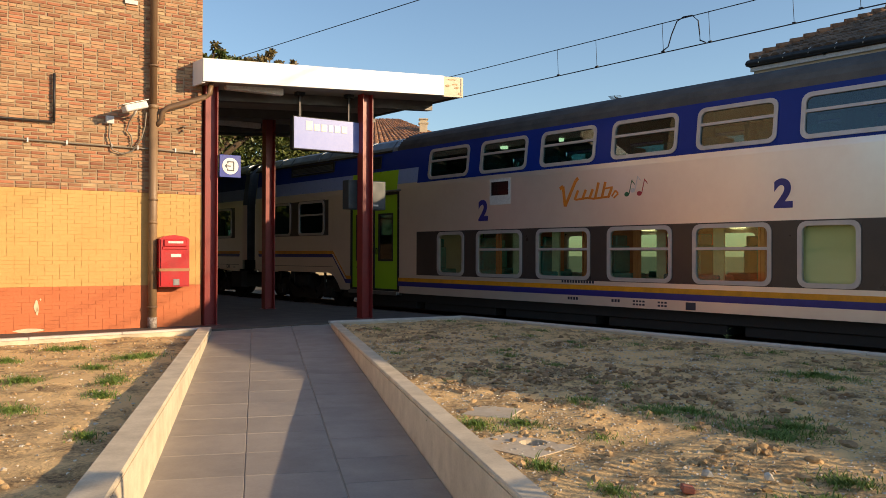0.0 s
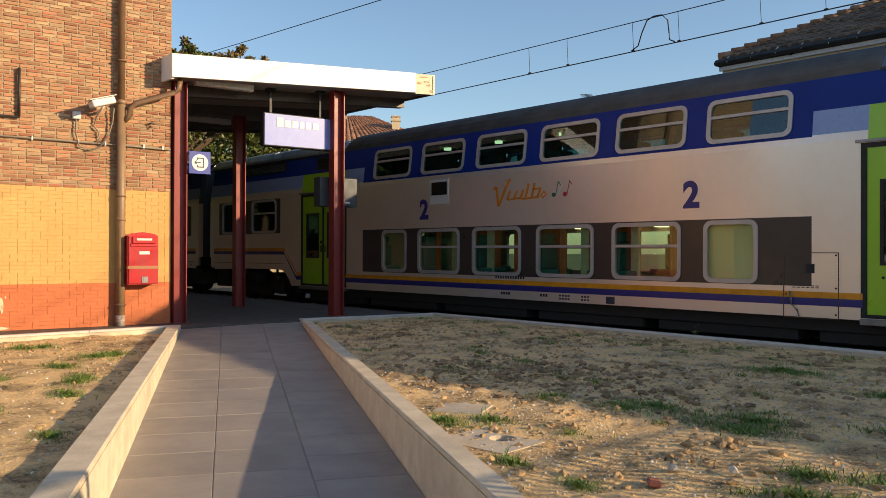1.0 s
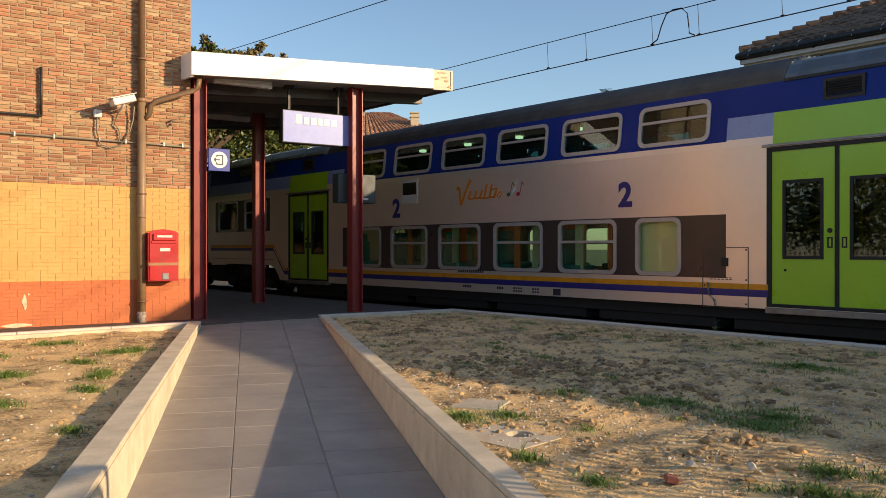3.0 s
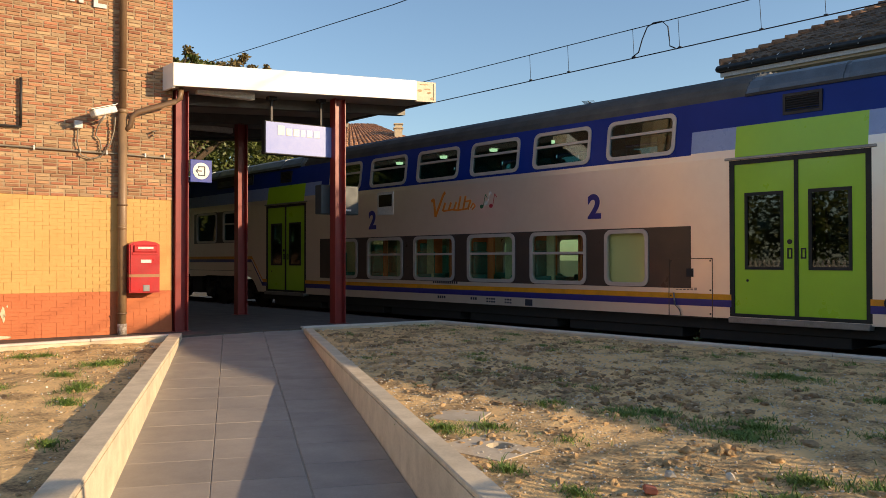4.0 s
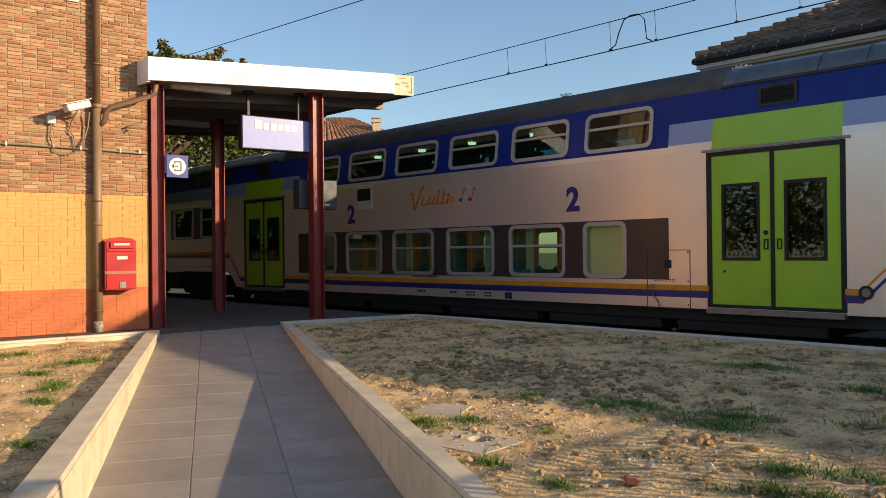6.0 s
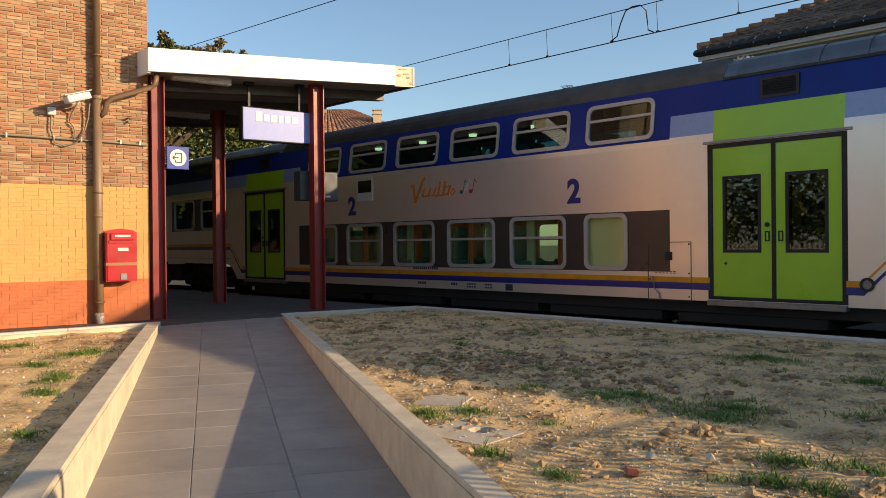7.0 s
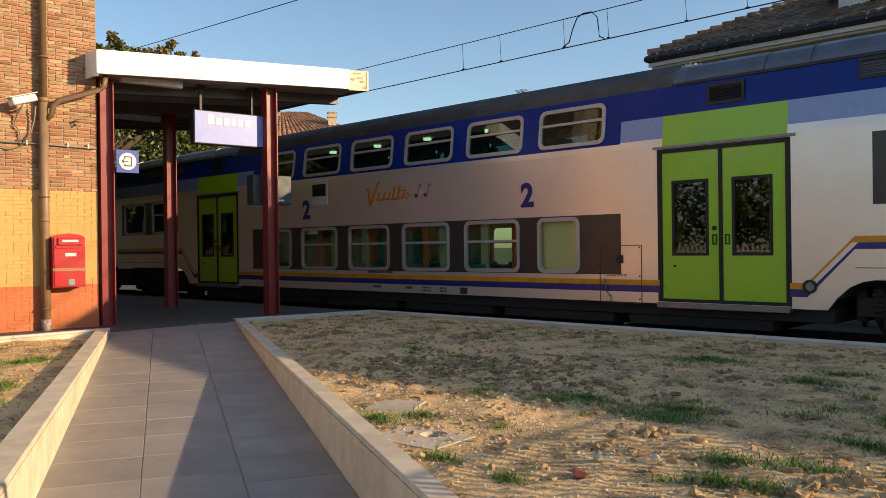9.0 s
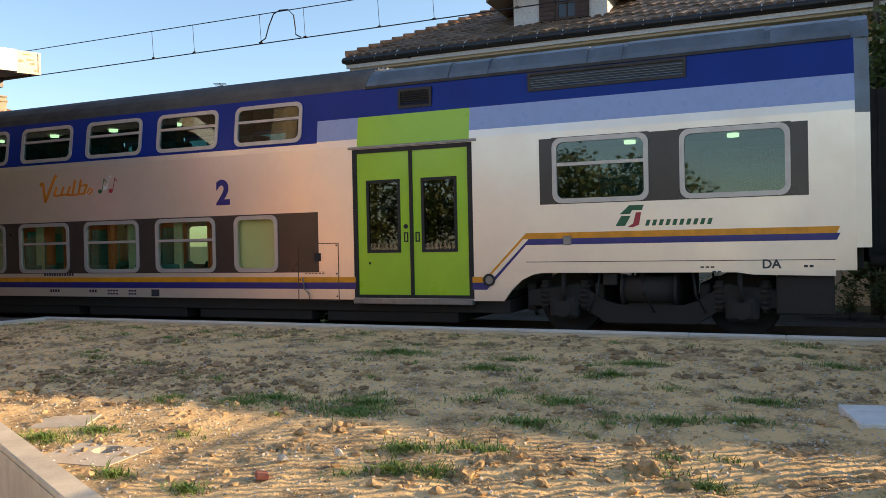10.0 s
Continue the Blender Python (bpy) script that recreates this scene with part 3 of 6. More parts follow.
for pts in ([(-1.37, -0.05, 3.0), (-1.38, -0.05, 2.8), (-1.33, -0.05, 2.62), (-1.2, -0.05, 2.57), (-1.05, -0.05, 2.62), (-0.92, -0.05, 2.82), (-0.88, -0.08, 3.0), (-0.87, -0.12, 3.2)],
            [(-1.06, -0.2, 3.15), (-1.10, -0.06, 3.05), (-1.13, -0.05, 2.92), (-1.07, -0.05, 2.85), (-1.05, -0.05, 2.75), (-1.08, -0.05, 2.68)]):
    bm = bmesh.new()
    tube(bm, pts, 0.011, 6)
    part("cable", bm, CABLE, cctv)
hook = thing("wall_hook", "small rusty hook fixed in the brickwork", "hook", BM)
bm = bmesh.new()
tube(bm, [(-0.32, 0.0, 3.04), (-0.32, -0.08, 3.04), (-0.27, -0.08, 3.05)], 0.012, 6)
tube(bm, [(-0.31, -0.01, 3.0), (-0.31, -0.07, 2.97)], 0.012, 6)
part("iron", bm, CABLE, hook)
letters = thing("wall_lettering", "pale raised lettering high on the brick wall", "sign", BM)
bm = bmesh.new()
bars(bm, [(-1.70, -1.64, 4.83, 5.15), (-1.58, -1.52, 4.83, 5.15), (-1.48, -1.42, 4.83, 5.15), (-1.36, -1.30, 4.83, 5.15), (-1.16, -0.98, 4.80, 4.86), (-1.16, -1.10, 4.86, 5.15)], -0.04, 0.0)
part("bars", bm, LABEL, letters)
chip = thing("plaster_patch", "flaked patch of bare plaster in the painted wall", "patch", BM)
bm = bmesh.new()
for x, z, w, h in ((-2.31, 0.36, 0.035, 0.10), (-2.30, 0.30, 0.02, 0.06), (-2.26, 0.46, 0.012, 0.02), (-2.40, 0.03, 0.20, 0.035)):
    tube(bm, [(x, 0.0, z), (x, -0.006, z)], 1.0, 9)
    bm.verts.ensure_lookup_table()
    for v in bm.verts[-18:]:
        v.co.x = x + (v.co.x - x) * w * random.uniform(0.6, 1.1)
        v.co.z = z + (v.co.z - z) * h * random.uniform(0.6, 1.1)
part("flakes", bm, CHIP, chip)


# ---- the train ----
MID, FARSIDE = 12.155, 24.31
UPPER = [(7.23 + 1.69 * i, 8.55 + 1.69 * i) for i in range(6)]
LOWER = [(7.71, 8.58), (8.99, 10.28), (10.70, 11.97), (12.40, 13.67), (14.09, 15.36), (15.79, 16.62)]
ENDS = [(1.72, 3.02), (-0.05, 1.28)]
ENDS += [(FARSIDE - b, FARSIDE - a) for a, b in ENDS]
DOORS = [(4.29, 6.25), (FARSIDE - 6.25, FARSIDE - 4.29)]
HOLES = [(a, b, 2.74, 3.40) for a, b in UPPER] + [(a, b, 0.64, 1.56) for a, b in LOWER] + [(a, b, 1.60, 2.48) for a, b in ENDS] + [(a, b, 0.26, 2.52) for a, b in DOORS]


def half(z):
    """Half the coach's width at a height."""
    return 1.38 if z <= 2.6 else 1.38 - 0.11 * (z - 2.6) / 0.9


def paint(y, z):
    y = min(y, FARSIDE - y)
    if y < -0.80:
        return 6 if z > 2.56 else 0
    if y > 6.93:
        return 1 if z > 2.69 else (4 if 0.62 < z < 1.59 else 0)
    if z > 3.05:
        return 1
    if z > 2.71 and (y < 4.30 or y > 6.19):
        return 2
    if 4.30 < y < 6.19 and z > 2.56:
        return 3
    if -0.27 < y < 3.23 and 1.57 < z < 2.50:
        return 4
    return 0


def skin(bm, side, inset, by_paint=True):
    ys = sorted({round(v, 3) for h in HOLES for v in h[:2]} | {-0.97, -0.80, 25.28, 25.11, 6.93, 17.38, 6.19, 4.30, 20.01, 18.12, -0.27, 3.23, 21.08, 24.58, 3.85, 20.46})
    zs = sorted({round(v, 3) for h in HOLES for v in h[2:]} | {0.19, 0.62, 1.59, 1.57, 2.50, 2.56, 2.60, 2.69, 2.71, 3.05, 3.50, 0.55, 0.90})
    vs = {}
    def vert(y, z):
        if (y, z) not in vs:
            cut = 0.06 * max(0, 1 - min(y + 0.97, 25.28 - y) / 0.17)
            vs[y, z] = bm.verts.new((side * (half(z) - inset - cut), y, z))
        return vs[y, z]
    for y0, y1 in zip(ys, ys[1:]):
        for z0, z1 in zip(zs, zs[1:]):
            y, z = (y0 + y1) / 2, (z0 + z1) / 2
            n = min(y, FARSIDE - y)
            if any(a < y < b and c < z < d for a, b, c, d in HOLES):
                continue
            if (n < 3.85 and z < 0.62 and not n < -0.6) or (n < -0.60 and z < 0.90):
                continue
            f = bm.faces.new((vert(y0, z0), vert(y1, z0), vert(y1, z1), vert(y0, z1)))
            f.material_index = paint(y, z) if by_paint else 0


def window_mesh(w, h, transom, ground, pane=None):
    bm = bmesh.new()
    ring(bm, rounded(-w / 2 - 0.01, w / 2 + 0.01, -h / 2 - 0.01, h / 2 + 0.01, 0.13), rounded(-w / 2 + 0.055, w / 2 - 0.055, -h / 2 + 0.055, h / 2 - 0.055, 0.09), -0.018, 0.05)
    for k in range(4):
        y = (k % 2 * 2 - 1) * (w / 2 - 0.15)
        tube(bm, [(-0.016, y, (k // 2 * 2 - 1) * (h / 2 - 0.025)), (-0.021, y, (k // 2 * 2 - 1) * (h / 2 - 0.025))], 0.008, 6)
    if transom:
        box(bm, -0.012, 0.04, -w / 2 + 0.05, w / 2 - 0.05, h * 0.07, h * 0.07 + 0.045)
    ring(bm, rounded(-w / 2 - 0.02, w / 2 + 0.02, -h / 2 - 0.02, h / 2 + 0.02, 0.004), rounded(-w / 2 + 0.02, w / 2 - 0.02, -h / 2 + 0.02, h / 2 - 0.02, 0.12), -0.003, 0.02, 1)
    frame_me = mesh("window", bm, [FRAME, ground])
    bm = bmesh.new()
    plate(bm, rounded(-w / 2 + 0.03, w / 2 - 0.03, -h / 2 + 0.03, h / 2 - 0.03, 0.1), 0.012, 0.018)
    return frame_me, mesh("pane", bm, pane or PANE)


def build_coach():
    car = thing("coach", "double-deck railway coach in warm white, blue and lime green", "railway coach", pose(12.78, 0, 0), "coaches of the train")
    for side, nm in ((-1, "body_side"), (1, "body_side")):
        bm = bmesh.new()
        skin(bm, side, 0)
        part(nm, bm, [BEIGE, BLUE, PALEBLUE, GREEN, BAND, ROOF, ROOFPLATE], car)
        bm = bmesh.new()
        skin(bm, side, 0.07, False)
        part("lining", bm, LINER, car, "pale yellow inner lining")
    # roof: ribbed over the middle, plated at the ends
    for y0, y1, kind in ((-0.97, 6.07, 1), (6.07, 18.24, 0), (18.24, 25.28, 1)):
        prof = [(1.27, 3.50), (1.22, 3.60), (1.13, 3.71), (0.98, 3.82), (0.74, 3.905), (0.4, 3.965), (0, 3.985)]
        if kind:
            prof = [(1.27, 3.50), (1.235, 3.60), (1.12, 3.74), (0.95, 3.83), (0.72, 3.885), (0.35, 3.92), (0, 3.935)]
        bm = bmesh.new()
        pts = []
        for (xa, za), (xb, zb) in zip(prof, prof[1:]):
            n = 2 if kind else 4
            for k in range(n):
                t = k / n
                up = 0.0 if kind else (0.032 if k % 2 else 0.0)
                pts.append((xa + (xb - xa) * t + up * 0.7, za + (zb - za) * t + up))
        pts.append((0, prof[-1][1]))
        pts = [(-x, z) for x, z in pts] + [(x, z) for x, z in pts[-2::-1]]
        yy = [y0, y1]
        rows_ = [[bm.verts.new((x, y, z)) for x, z in pts] for y in yy]
        for i in range(len(pts) - 1):
            f = bm.faces.new((rows_[0][i], rows_[0][i + 1], rows_[1][i + 1], rows_[1][i]))
            f.smooth = False
        if not kind:
            bm.faces.new(rows_[0]), bm.faces.new(rows_[1][::-1])
        deck = part("roof", bm, ROOFPLATE if kind else ROOF, car, "smooth grey roof plates" if kind else "ribbed dark grey roof")
        if kind:
            # cover plates along each side, with gaps between their lengths
            for s in (-1, 1):
                for k, (pa, pb) in enumerate(((0.03, 0.16), (0.17, 0.42), (0.43, 0.49), (0.50, 0.70), (0.71, 0.79), (0.80, 0.97))):
                    bm = bmesh.new()
                    o = 0.012 + 0.006 * (k % 2)
                    ya, yb = (y0 + (y1 - y0) * q for q in (pa, pb))
                    lowr = [(s * (1.262 + o), 3.535), (s * (1.236 + o), 3.605), (s * (1.125 + o), 3.745 + o), (s * 1.0, 3.81 + o)]
                    a_, b_ = [[bm.verts.new((x, y, z)) for x, z in lowr] for y in (ya, yb)]
                    c_, d_ = [[bm.verts.new((x - s * 0.03, y, z - 0.03)) for x, z in lowr] for y in (ya, yb)]
                    for i in range(3):
                        bm.faces.new((a_[i], a_[i + 1], b_[i + 1], b_[i])), bm.faces.new((c_[i], d_[i], d_[i + 1], c_[i + 1]))
                        bm.faces.new((a_[i], c_[i], c_[i + 1], a_[i + 1])), bm.faces.new((b_[i], b_[i + 1], d_[i + 1], d_[i]))
                    bm.faces.new((a_[0], b_[0], d_[0], c_[0])), bm.faces.new((a_[3], c_[3], d_[3], b_[3]))
                    part("cover_plate", bm, ROOFPLATE, deck)
                bm = bmesh.new()
                x0, x1 = sorted((s * 1.255, s * 1.29))
                box(bm, x0, x1, y0 + 0.2, y1, 3.49, 3.53)
                part("rain_strip", bm, GUTTER, deck)
    # ends with gangway
    for y, d in ((-0.97, -1), (25.28, 1)):
        bm = bmesh.new()
        outline = [(-1.30, 0.9), (1.30, 0.9), (1.32, 2.6), (1.22, 3.5), (0.9, 3.78), (0, 3.87), (-0.9, 3.78), (-1.22, 3.5), (-1.32, 2.6)]
        f0, f1 = [[bm.verts.new((x, y - d * e, z)) for x, z in outline] for e in (0.002, 0.08)]
        bm.faces.new(f0), bm.faces.new(f1[::-1])
        for i in range(9):
            bm.faces.new((f0[i], f0[(i + 1) % 9], f1[(i + 1) % 9], f1[i]))
        part("end_wall", bm, ROOFPLATE, car, "grey coach end")
        bm = bmesh.new()
        for k in range(4):
            o = 0.02 * (k % 2)
            y0_, y1_ = sorted((y + d * 0.062 * k, y + d * 0.062 * (k + 1)))
            box(bm, -0.72 + o, 0.72 - o, y0_, y1_, 0.75, 2.95 - o)
        part("gangway", bm, RUBBER, car, "black rubber gangway bellows")
        for s in (-1, 1):
            bm = bmesh.new()
            tube(bm, [(s * 0.88, y, 0.72), (s * 0.88, y + d * 0.28, 0.72)], 0.07, 10)
            tube(bm, [(s * 0.88, y + d * 0.27, 0.72), (s * 0.88, y + d * 0.29, 0.72)], 0.22, 14)
            part("buffer", bm, UNDER, car)
    # decks
    for nm, y0, y1, z0, z1, m in (("lower_floor", 3.9, 20.4, 0.20, 0.30, FLOORMAT), ("upper_floor", 6.9, 17.4, 2.42, 2.52, LINER), ("end_floor", -0.9, 3.9, 0.98, 1.08, FLOORMAT),
                                  ("end_floor", 20.4, 25.2, 0.98, 1.08, FLOORMAT), ("ceiling", -0.9, 25.2, 3.56, 3.60, LINER), ("end_ceiling", -0.9, 6.9, 2.62, 2.66, LINER), ("end_ceiling", 17.4, 25.2, 2.62, 2.66, LINER)):
        bm = bmesh.new()
        box(bm, -1.2, 1.2, y0, y1, z0, z1)
        part(nm, bm, m, car)
    for y, x1, z1 in ((6.95, 0.2, 2.41), (17.3, 0.2, 2.41), (3.85, 1.27, 1.0), (20.42, 1.27, 1.0)):
        bm = bmesh.new()
        box(bm, -1.27, x1, y - 0.02, y + 0.02, 0.31, z1)
        part("partition", bm, LINER, car)
    for y, z0, z1 in ((10.49, 0.31, 1.9), (12.2, 0.31, 1.9), (13.88, 0.31, 1.9)):
        bm = bmesh.new()
        box(bm, -1.27, -0.4, y - 0.02, y + 0.02, z0, z1)
        part("screen", bm, CURTAIN, car, "rust-red seat screen")
    bm = bmesh.new()
    box(bm, -0.22, 0.22, -0.06, 0.06, 0.0, 0.48)
    box(bm, -0.22, 0.22, -0.06, 0.40, -0.12, 0.0)
    box(bm, -0.16, 0.16, -0.05, 0.05, 0.48, 0.66)
    bmesh.ops.bevel(bm, geom=list(bm.edges), offset=0.02, segments=1, affect="EDGES")
    seat_me = mesh("seat", bm, SEAT)
    for i in range(6):
        for deck in (0.72, 2.90):
            for x in (-1.02, 0.9):
                for d in (0, 1):
                    y = 7.05 + 1.69 * i + (0.12 if d == 0 else 1.57)
                    if deck < 1 and i == 0:
                        continue
                    part("seat", seat_me, None, car, at=pose(x, y, deck + 0.05, 0, 0, 0 if d == 0 else 180))
    lampme = bmesh.new()
    tube(lampme, [(0, 0, 0), (0, 0, -0.05)], 0.09, 10)
    lampme = mesh("ceiling_lamp", lampme, LAMP)
    for x, y, z in [(0.35, 7.9 + 1.69 * i, 3.555) for i in range(6)] + [(-0.2, 7.9 + 1.69 * i, 2.415) for i in range(6)] + [(0.5, 0.75, 2.615), (0.5, 2.3, 2.615), (0.5, 22.0, 2.615)]:
        part("ceiling_lamp", lampme, None, car, at=pose(x, y, z))
    bm = bmesh.new()
    box(bm, -0.02, 0.10, -0.14, 0.14, -0.03, 0.03, bevel=0.012)
    wall_lamp = mesh("wall_lamp", bm, LAMP)
    bm = bmesh.new()
    for k in range(5):
        box(bm, -0.015 + 0.02 * (k % 2), 0.01 + 0.02 * (k % 2), -0.075 + 0.03 * k, -0.045 + 0.03 * k, -0.46, 0.46)
    curtain_me = mesh("curtain", bm, CURTAIN)
    for i, (a, b) in enumerate(LOWER):
        part("wall_lamp", wall_lamp, None, car, at=pose(1.2, a + 0.35 + 0.3 * (i % 2), 1.62))
        if b - a > 1:
            part("curtain", curtain_me, None, car, "rust-red window curtain", pose(-1.26, a + (0.18 if i % 2 else 0.75), 1.10))
    bm = bmesh.new()
    box(bm, -0.02, 0.02, -0.09, 0.09, -0.5, 0.48)
    panel_me = mesh("partition", bm, PARTITION)
    for i, (a, b) in enumerate(LOWER):
        if b - a > 1:
            part("partition", panel_me, None, car, "pale green partition panel", pose(-1.2, a + (0.95 if i % 2 else 0.3), 1.10))
    # olive sheet behind the pane stands in for the ochre wall mirrored there
    bm = bmesh.new()
    box(bm, -1.285, -1.275, 7.68, 8.60, 0.60, 1.58)
    part("roller_blind", bm, REFLECTION, car, "pale olive sheet in place of the wall's reflection")
    # windows
    big, small, up_, end_t, end_p = window_mesh(1.30, 0.92, True, BAND, LOWPANE), window_mesh(0.86, 0.92, False, BAND, CLEARPANE), window_mesh(1.32, 0.66, True, BLUE), window_mesh(1.32, 0.90, True, BAND), window_mesh(1.34, 0.90, False, BAND)
    for s in (-1, 1):
        for (fr, gl), y, z, tilt in [(up_, (a + b) / 2, 3.07, 7) for a, b in UPPER] + [(small if b - a < 1 else big, (a + b) / 2, 1.10, 0) for a, b in LOWER] + [((end_t, end_p)[i % 2], (a + b) / 2, 2.04, 0) for i, (a, b) in enumerate(ENDS)]:
            m = pose(-half(z), y, z, 0, tilt, 0)
            if s > 0:
                m = pose(half(z), y, z, 0, -tilt, 180)
            w = part("window", fr, None, car, at=m)
            part("pane", gl, None, w, "tinted glass pane")
    # doors
    for a, b in DOORS:
        for s in (-1, 1):
            X = lambda o: s * (1.38 - o)
            bm = bmesh.new()
            for q in ((a - 0.03, a + 0.045, 0.22, 2.54), (b - 0.045, b + 0.03, 0.22, 2.54), (a + 0.045, b - 0.045, 2.475, 2.54), ((a + b) / 2 - 0.028, (a + b) / 2 + 0.028, 0.26, 2.48), (a + 0.045, b - 0.045, 0.22, 0.27)):
                x0, x1 = sorted((X(0.06), X(-0.003)))
                box(bm, x0, x1, *q)
            part("door_seal", bm, RUBBER, car, "black rubber door seal")
            bm = bmesh.new()
            x0, x1 = sorted((X(-0.02), X(0.02)))
            box(bm, x0, x1, a - 0.10, b + 0.10, 2.545, 2.585, bevel=0.006)
            part("door_rail", bm, STEEL, car)
            bm = bmesh.new()
            x0, x1 = sorted((X(-0.07), X(0.10)))
            box(bm, x0, x1, a - 0.02, b + 0.02, 0.13, 0.215, bevel=0.008)
            part("step", bm, STEEL, car, "worn steel door step")
            for la, lb, inner in ((a + 0.045, (a + b) / 2 - 0.028, 1), ((a + b) / 2 + 0.028, b - 0.045, 0)):
                wa, wb = (la + 0.19, lb - 0.15) if inner else (la + 0.17, lb - 0.17)
                bm = bmesh.new()
                x0, x1 = sorted((X(0.015), X(0.05)))
                ring(bm, [(la, 0.27), (lb, 0.27), (lb, 2.475), (la, 2.475)], [(wa, 0.93), (wb, 0.93), (wb, 2.04), (wa, 2.04)], x0, x1)
                leaf = part("door_leaf", bm, GREEN, car, "lime green sliding door leaf")
                bm = bmesh.new()
                x0, x1 = sorted((X(0.005), X(0.05)))
                ring(bm, [(wa - 0.01, 0.92), (wb + 0.01, 0.92), (wb + 0.01, 2.05), (wa - 0.01, 2.05)], [(wa + 0.035, 0.965), (wb - 0.035, 0.965), (wb - 0.035, 2.005), (wa + 0.035, 2.005)], x0, x1)
                part("window_seal", bm, RUBBER, leaf)
                bm = bmesh.new()
                x0, x1 = sorted((X(0.02), X(0.03)))
                box(bm, x0, x1, wa + 0.03, wb - 0.03, 0.96, 2.01)
                part("pane", bm, DOORPANE, leaf, "dark tinted door glass")
                bm = bmesh.new()
                yh = (lb - 0.07) if inner else (la + 0.07)
                x0, x1 = sorted((X(0.004), X(0.02)))
                ring(bm, [(yh - 0.035, 1.08), (yh + 0.035, 1.08), (yh + 0.035, 1.23), (yh - 0.035, 1.23)], [(yh - 0.018, 1.10), (yh + 0.018, 1.10), (yh + 0.018, 1.21), (yh - 0.018, 1.21)], x0, x1)
                part("handle", bm, BLACK, leaf, "recessed black handle")
                if not inner and s < 0:
                    for y_, z_, w_, h_ in (((wa + wb) / 2 + 0.02, 1.50, 0.20, 0.16), ((wa + wb) / 2 - 0.02, 1.10, 0.08, 0.11)):
                        bm = bmesh.new()
                        x0, x1 = sorted((X(0.032), X(0.034)))
                        box(bm, x0, x1, y_ - w_ / 2, y_ + w_ / 2, z_, z_ + h_)
                        part("notice", bm, LABEL, leaf, "white paper notice behind the glass")
                if not inner:
                    bm = bmesh.new()
                    tube(bm, [(X(0.0), yh, 1.32), (X(0.02), yh, 1.32)], 0.035, 12)
                    part("lock", bm, BLACK, leaf)
                    bm = bmesh.new()
                    tube(bm, [(X(0.008), lb - 0.20, 0.76), (X(0.02), lb - 0.20, 0.76)], 0.02, 10)
                    part("key_hole", bm, BLACK, leaf)
    # stripes
    for s in (-1, 1):
        for nm, m, lo0, lo1, hi0, hi1 in (("orange_stripe", ORANGE, 0.46, 0.545, 1.085, 1.17), ("blue_stripe", STRIPE, 0.355, 0.46, 1.0, 1.085)):
            bm = bmesh.new()
            x0, x1 = s * 1.3805, s * 1.3835
            d = 0.04 if nm == "blue_stripe" else 0.0
            for flip in (False, True):
                g = (lambda y: FARSIDE - y) if flip else (lambda y: y)
                for poly in ([(4.285, lo0), (4.10 - d, lo0), (4.06 - d, lo1), (4.285, lo1)], [(4.10 - d, lo0), (3.49 - d, hi0), (3.45 - d, hi1), (4.06 - d, lo1)], [(3.49 - d, hi0), (-0.58, hi0), (-0.62, hi1), (3.45 - d, hi1)]):
                    plate(bm, [(g(y), z) for y, z in poly], x0, x1)
            plate(bm, [(6.255, lo0), (18.055, lo0), (18.055, lo1), (6.255, lo1)], x0, x1)
            part(nm, bm, m, car, nm.replace("_", " ") + " along the coach side")
    # side details, towards the platform
    face = Matrix(((0, 0, -1, 0), (-1, 0, 0, 0), (0, 1, 0, 0), (0, 0, 0, 1)))
    at = lambda y, z, x=-1.384: Matrix.Translation((x, y, z)) @ face
    for y in (8.80, 15.18):
        words("2", 0.56, STRIPE, car, at(y, 1.96), "class_number", 0.022, label="dark blue figure 2")
    # orange script, as plain strokes
    bm = bmesh.new()
    x = -1.384
    def stroke(pts, w=0.027):
        for (ya, za), (yb, zb) in zip(pts, pts[1:]):
            n = Vector((-(zb - za), yb - ya)).normalized() * w
            plate(bm, [(ya + n.x, za + n.y), (yb + n.x, zb + n.y), (yb - n.x, zb - n.y), (ya - n.x, za - n.y)], x, x + 0.003)
    stroke([(13.10, 2.30), (13.02, 2.34), (12.97, 1.97), (12.72, 2.42), (12.66, 2.47)], 0.032)
    for y in (12.74, 12.56, 12.40, 12.27, 12.12, 11.98):
        stroke([(y, 2.08), (y - 0.08, 2.08 + (0.17 if y > 12.3 or y < 12.1 else 0.28))])
    stroke([(12.72, 2.08), (12.45, 2.10), (12.30, 2.08), (11.95, 2.10)], 0.018)
    stroke([(12.10, 2.24), (11.88, 2.26)], 0.016)
    stroke([(11.90, 2.10), (11.82, 2.20), (11.76, 2.14), (11.86, 2.07)], 0.016)
    part("script_strokes", bm, ORANGE_SCRIPT, car, "orange brush-script strokes")
    for y, m in ((11.58, LOGOGREEN), (11.46, LABEL), (11.32, LOGORED)):
        bm = bmesh.new()
        z = 2.12 + (0.06 if m is LABEL else 0)
        plate(bm, [(y + 0.05 * math.cos(a), z + 0.04 * math.sin(a)) for a in [k * math.pi / 6 for k in range(12)]], x, x + 0.003)
        plate(bm, [(y - 0.04, z), (y - 0.10, z + 0.24), (y - 0.115, z + 0.24), (y - 0.055, z)], x, x + 0.003)
        plate(bm, [(y - 0.10, z + 0.24), (y - 0.16, z + 0.18), (y - 0.165, z + 0.15), (y - 0.11, z + 0.21)], x, x + 0.003)
        part("music_note", bm, m, car)
    # operator's mark near the end
    bm = bmesh.new()
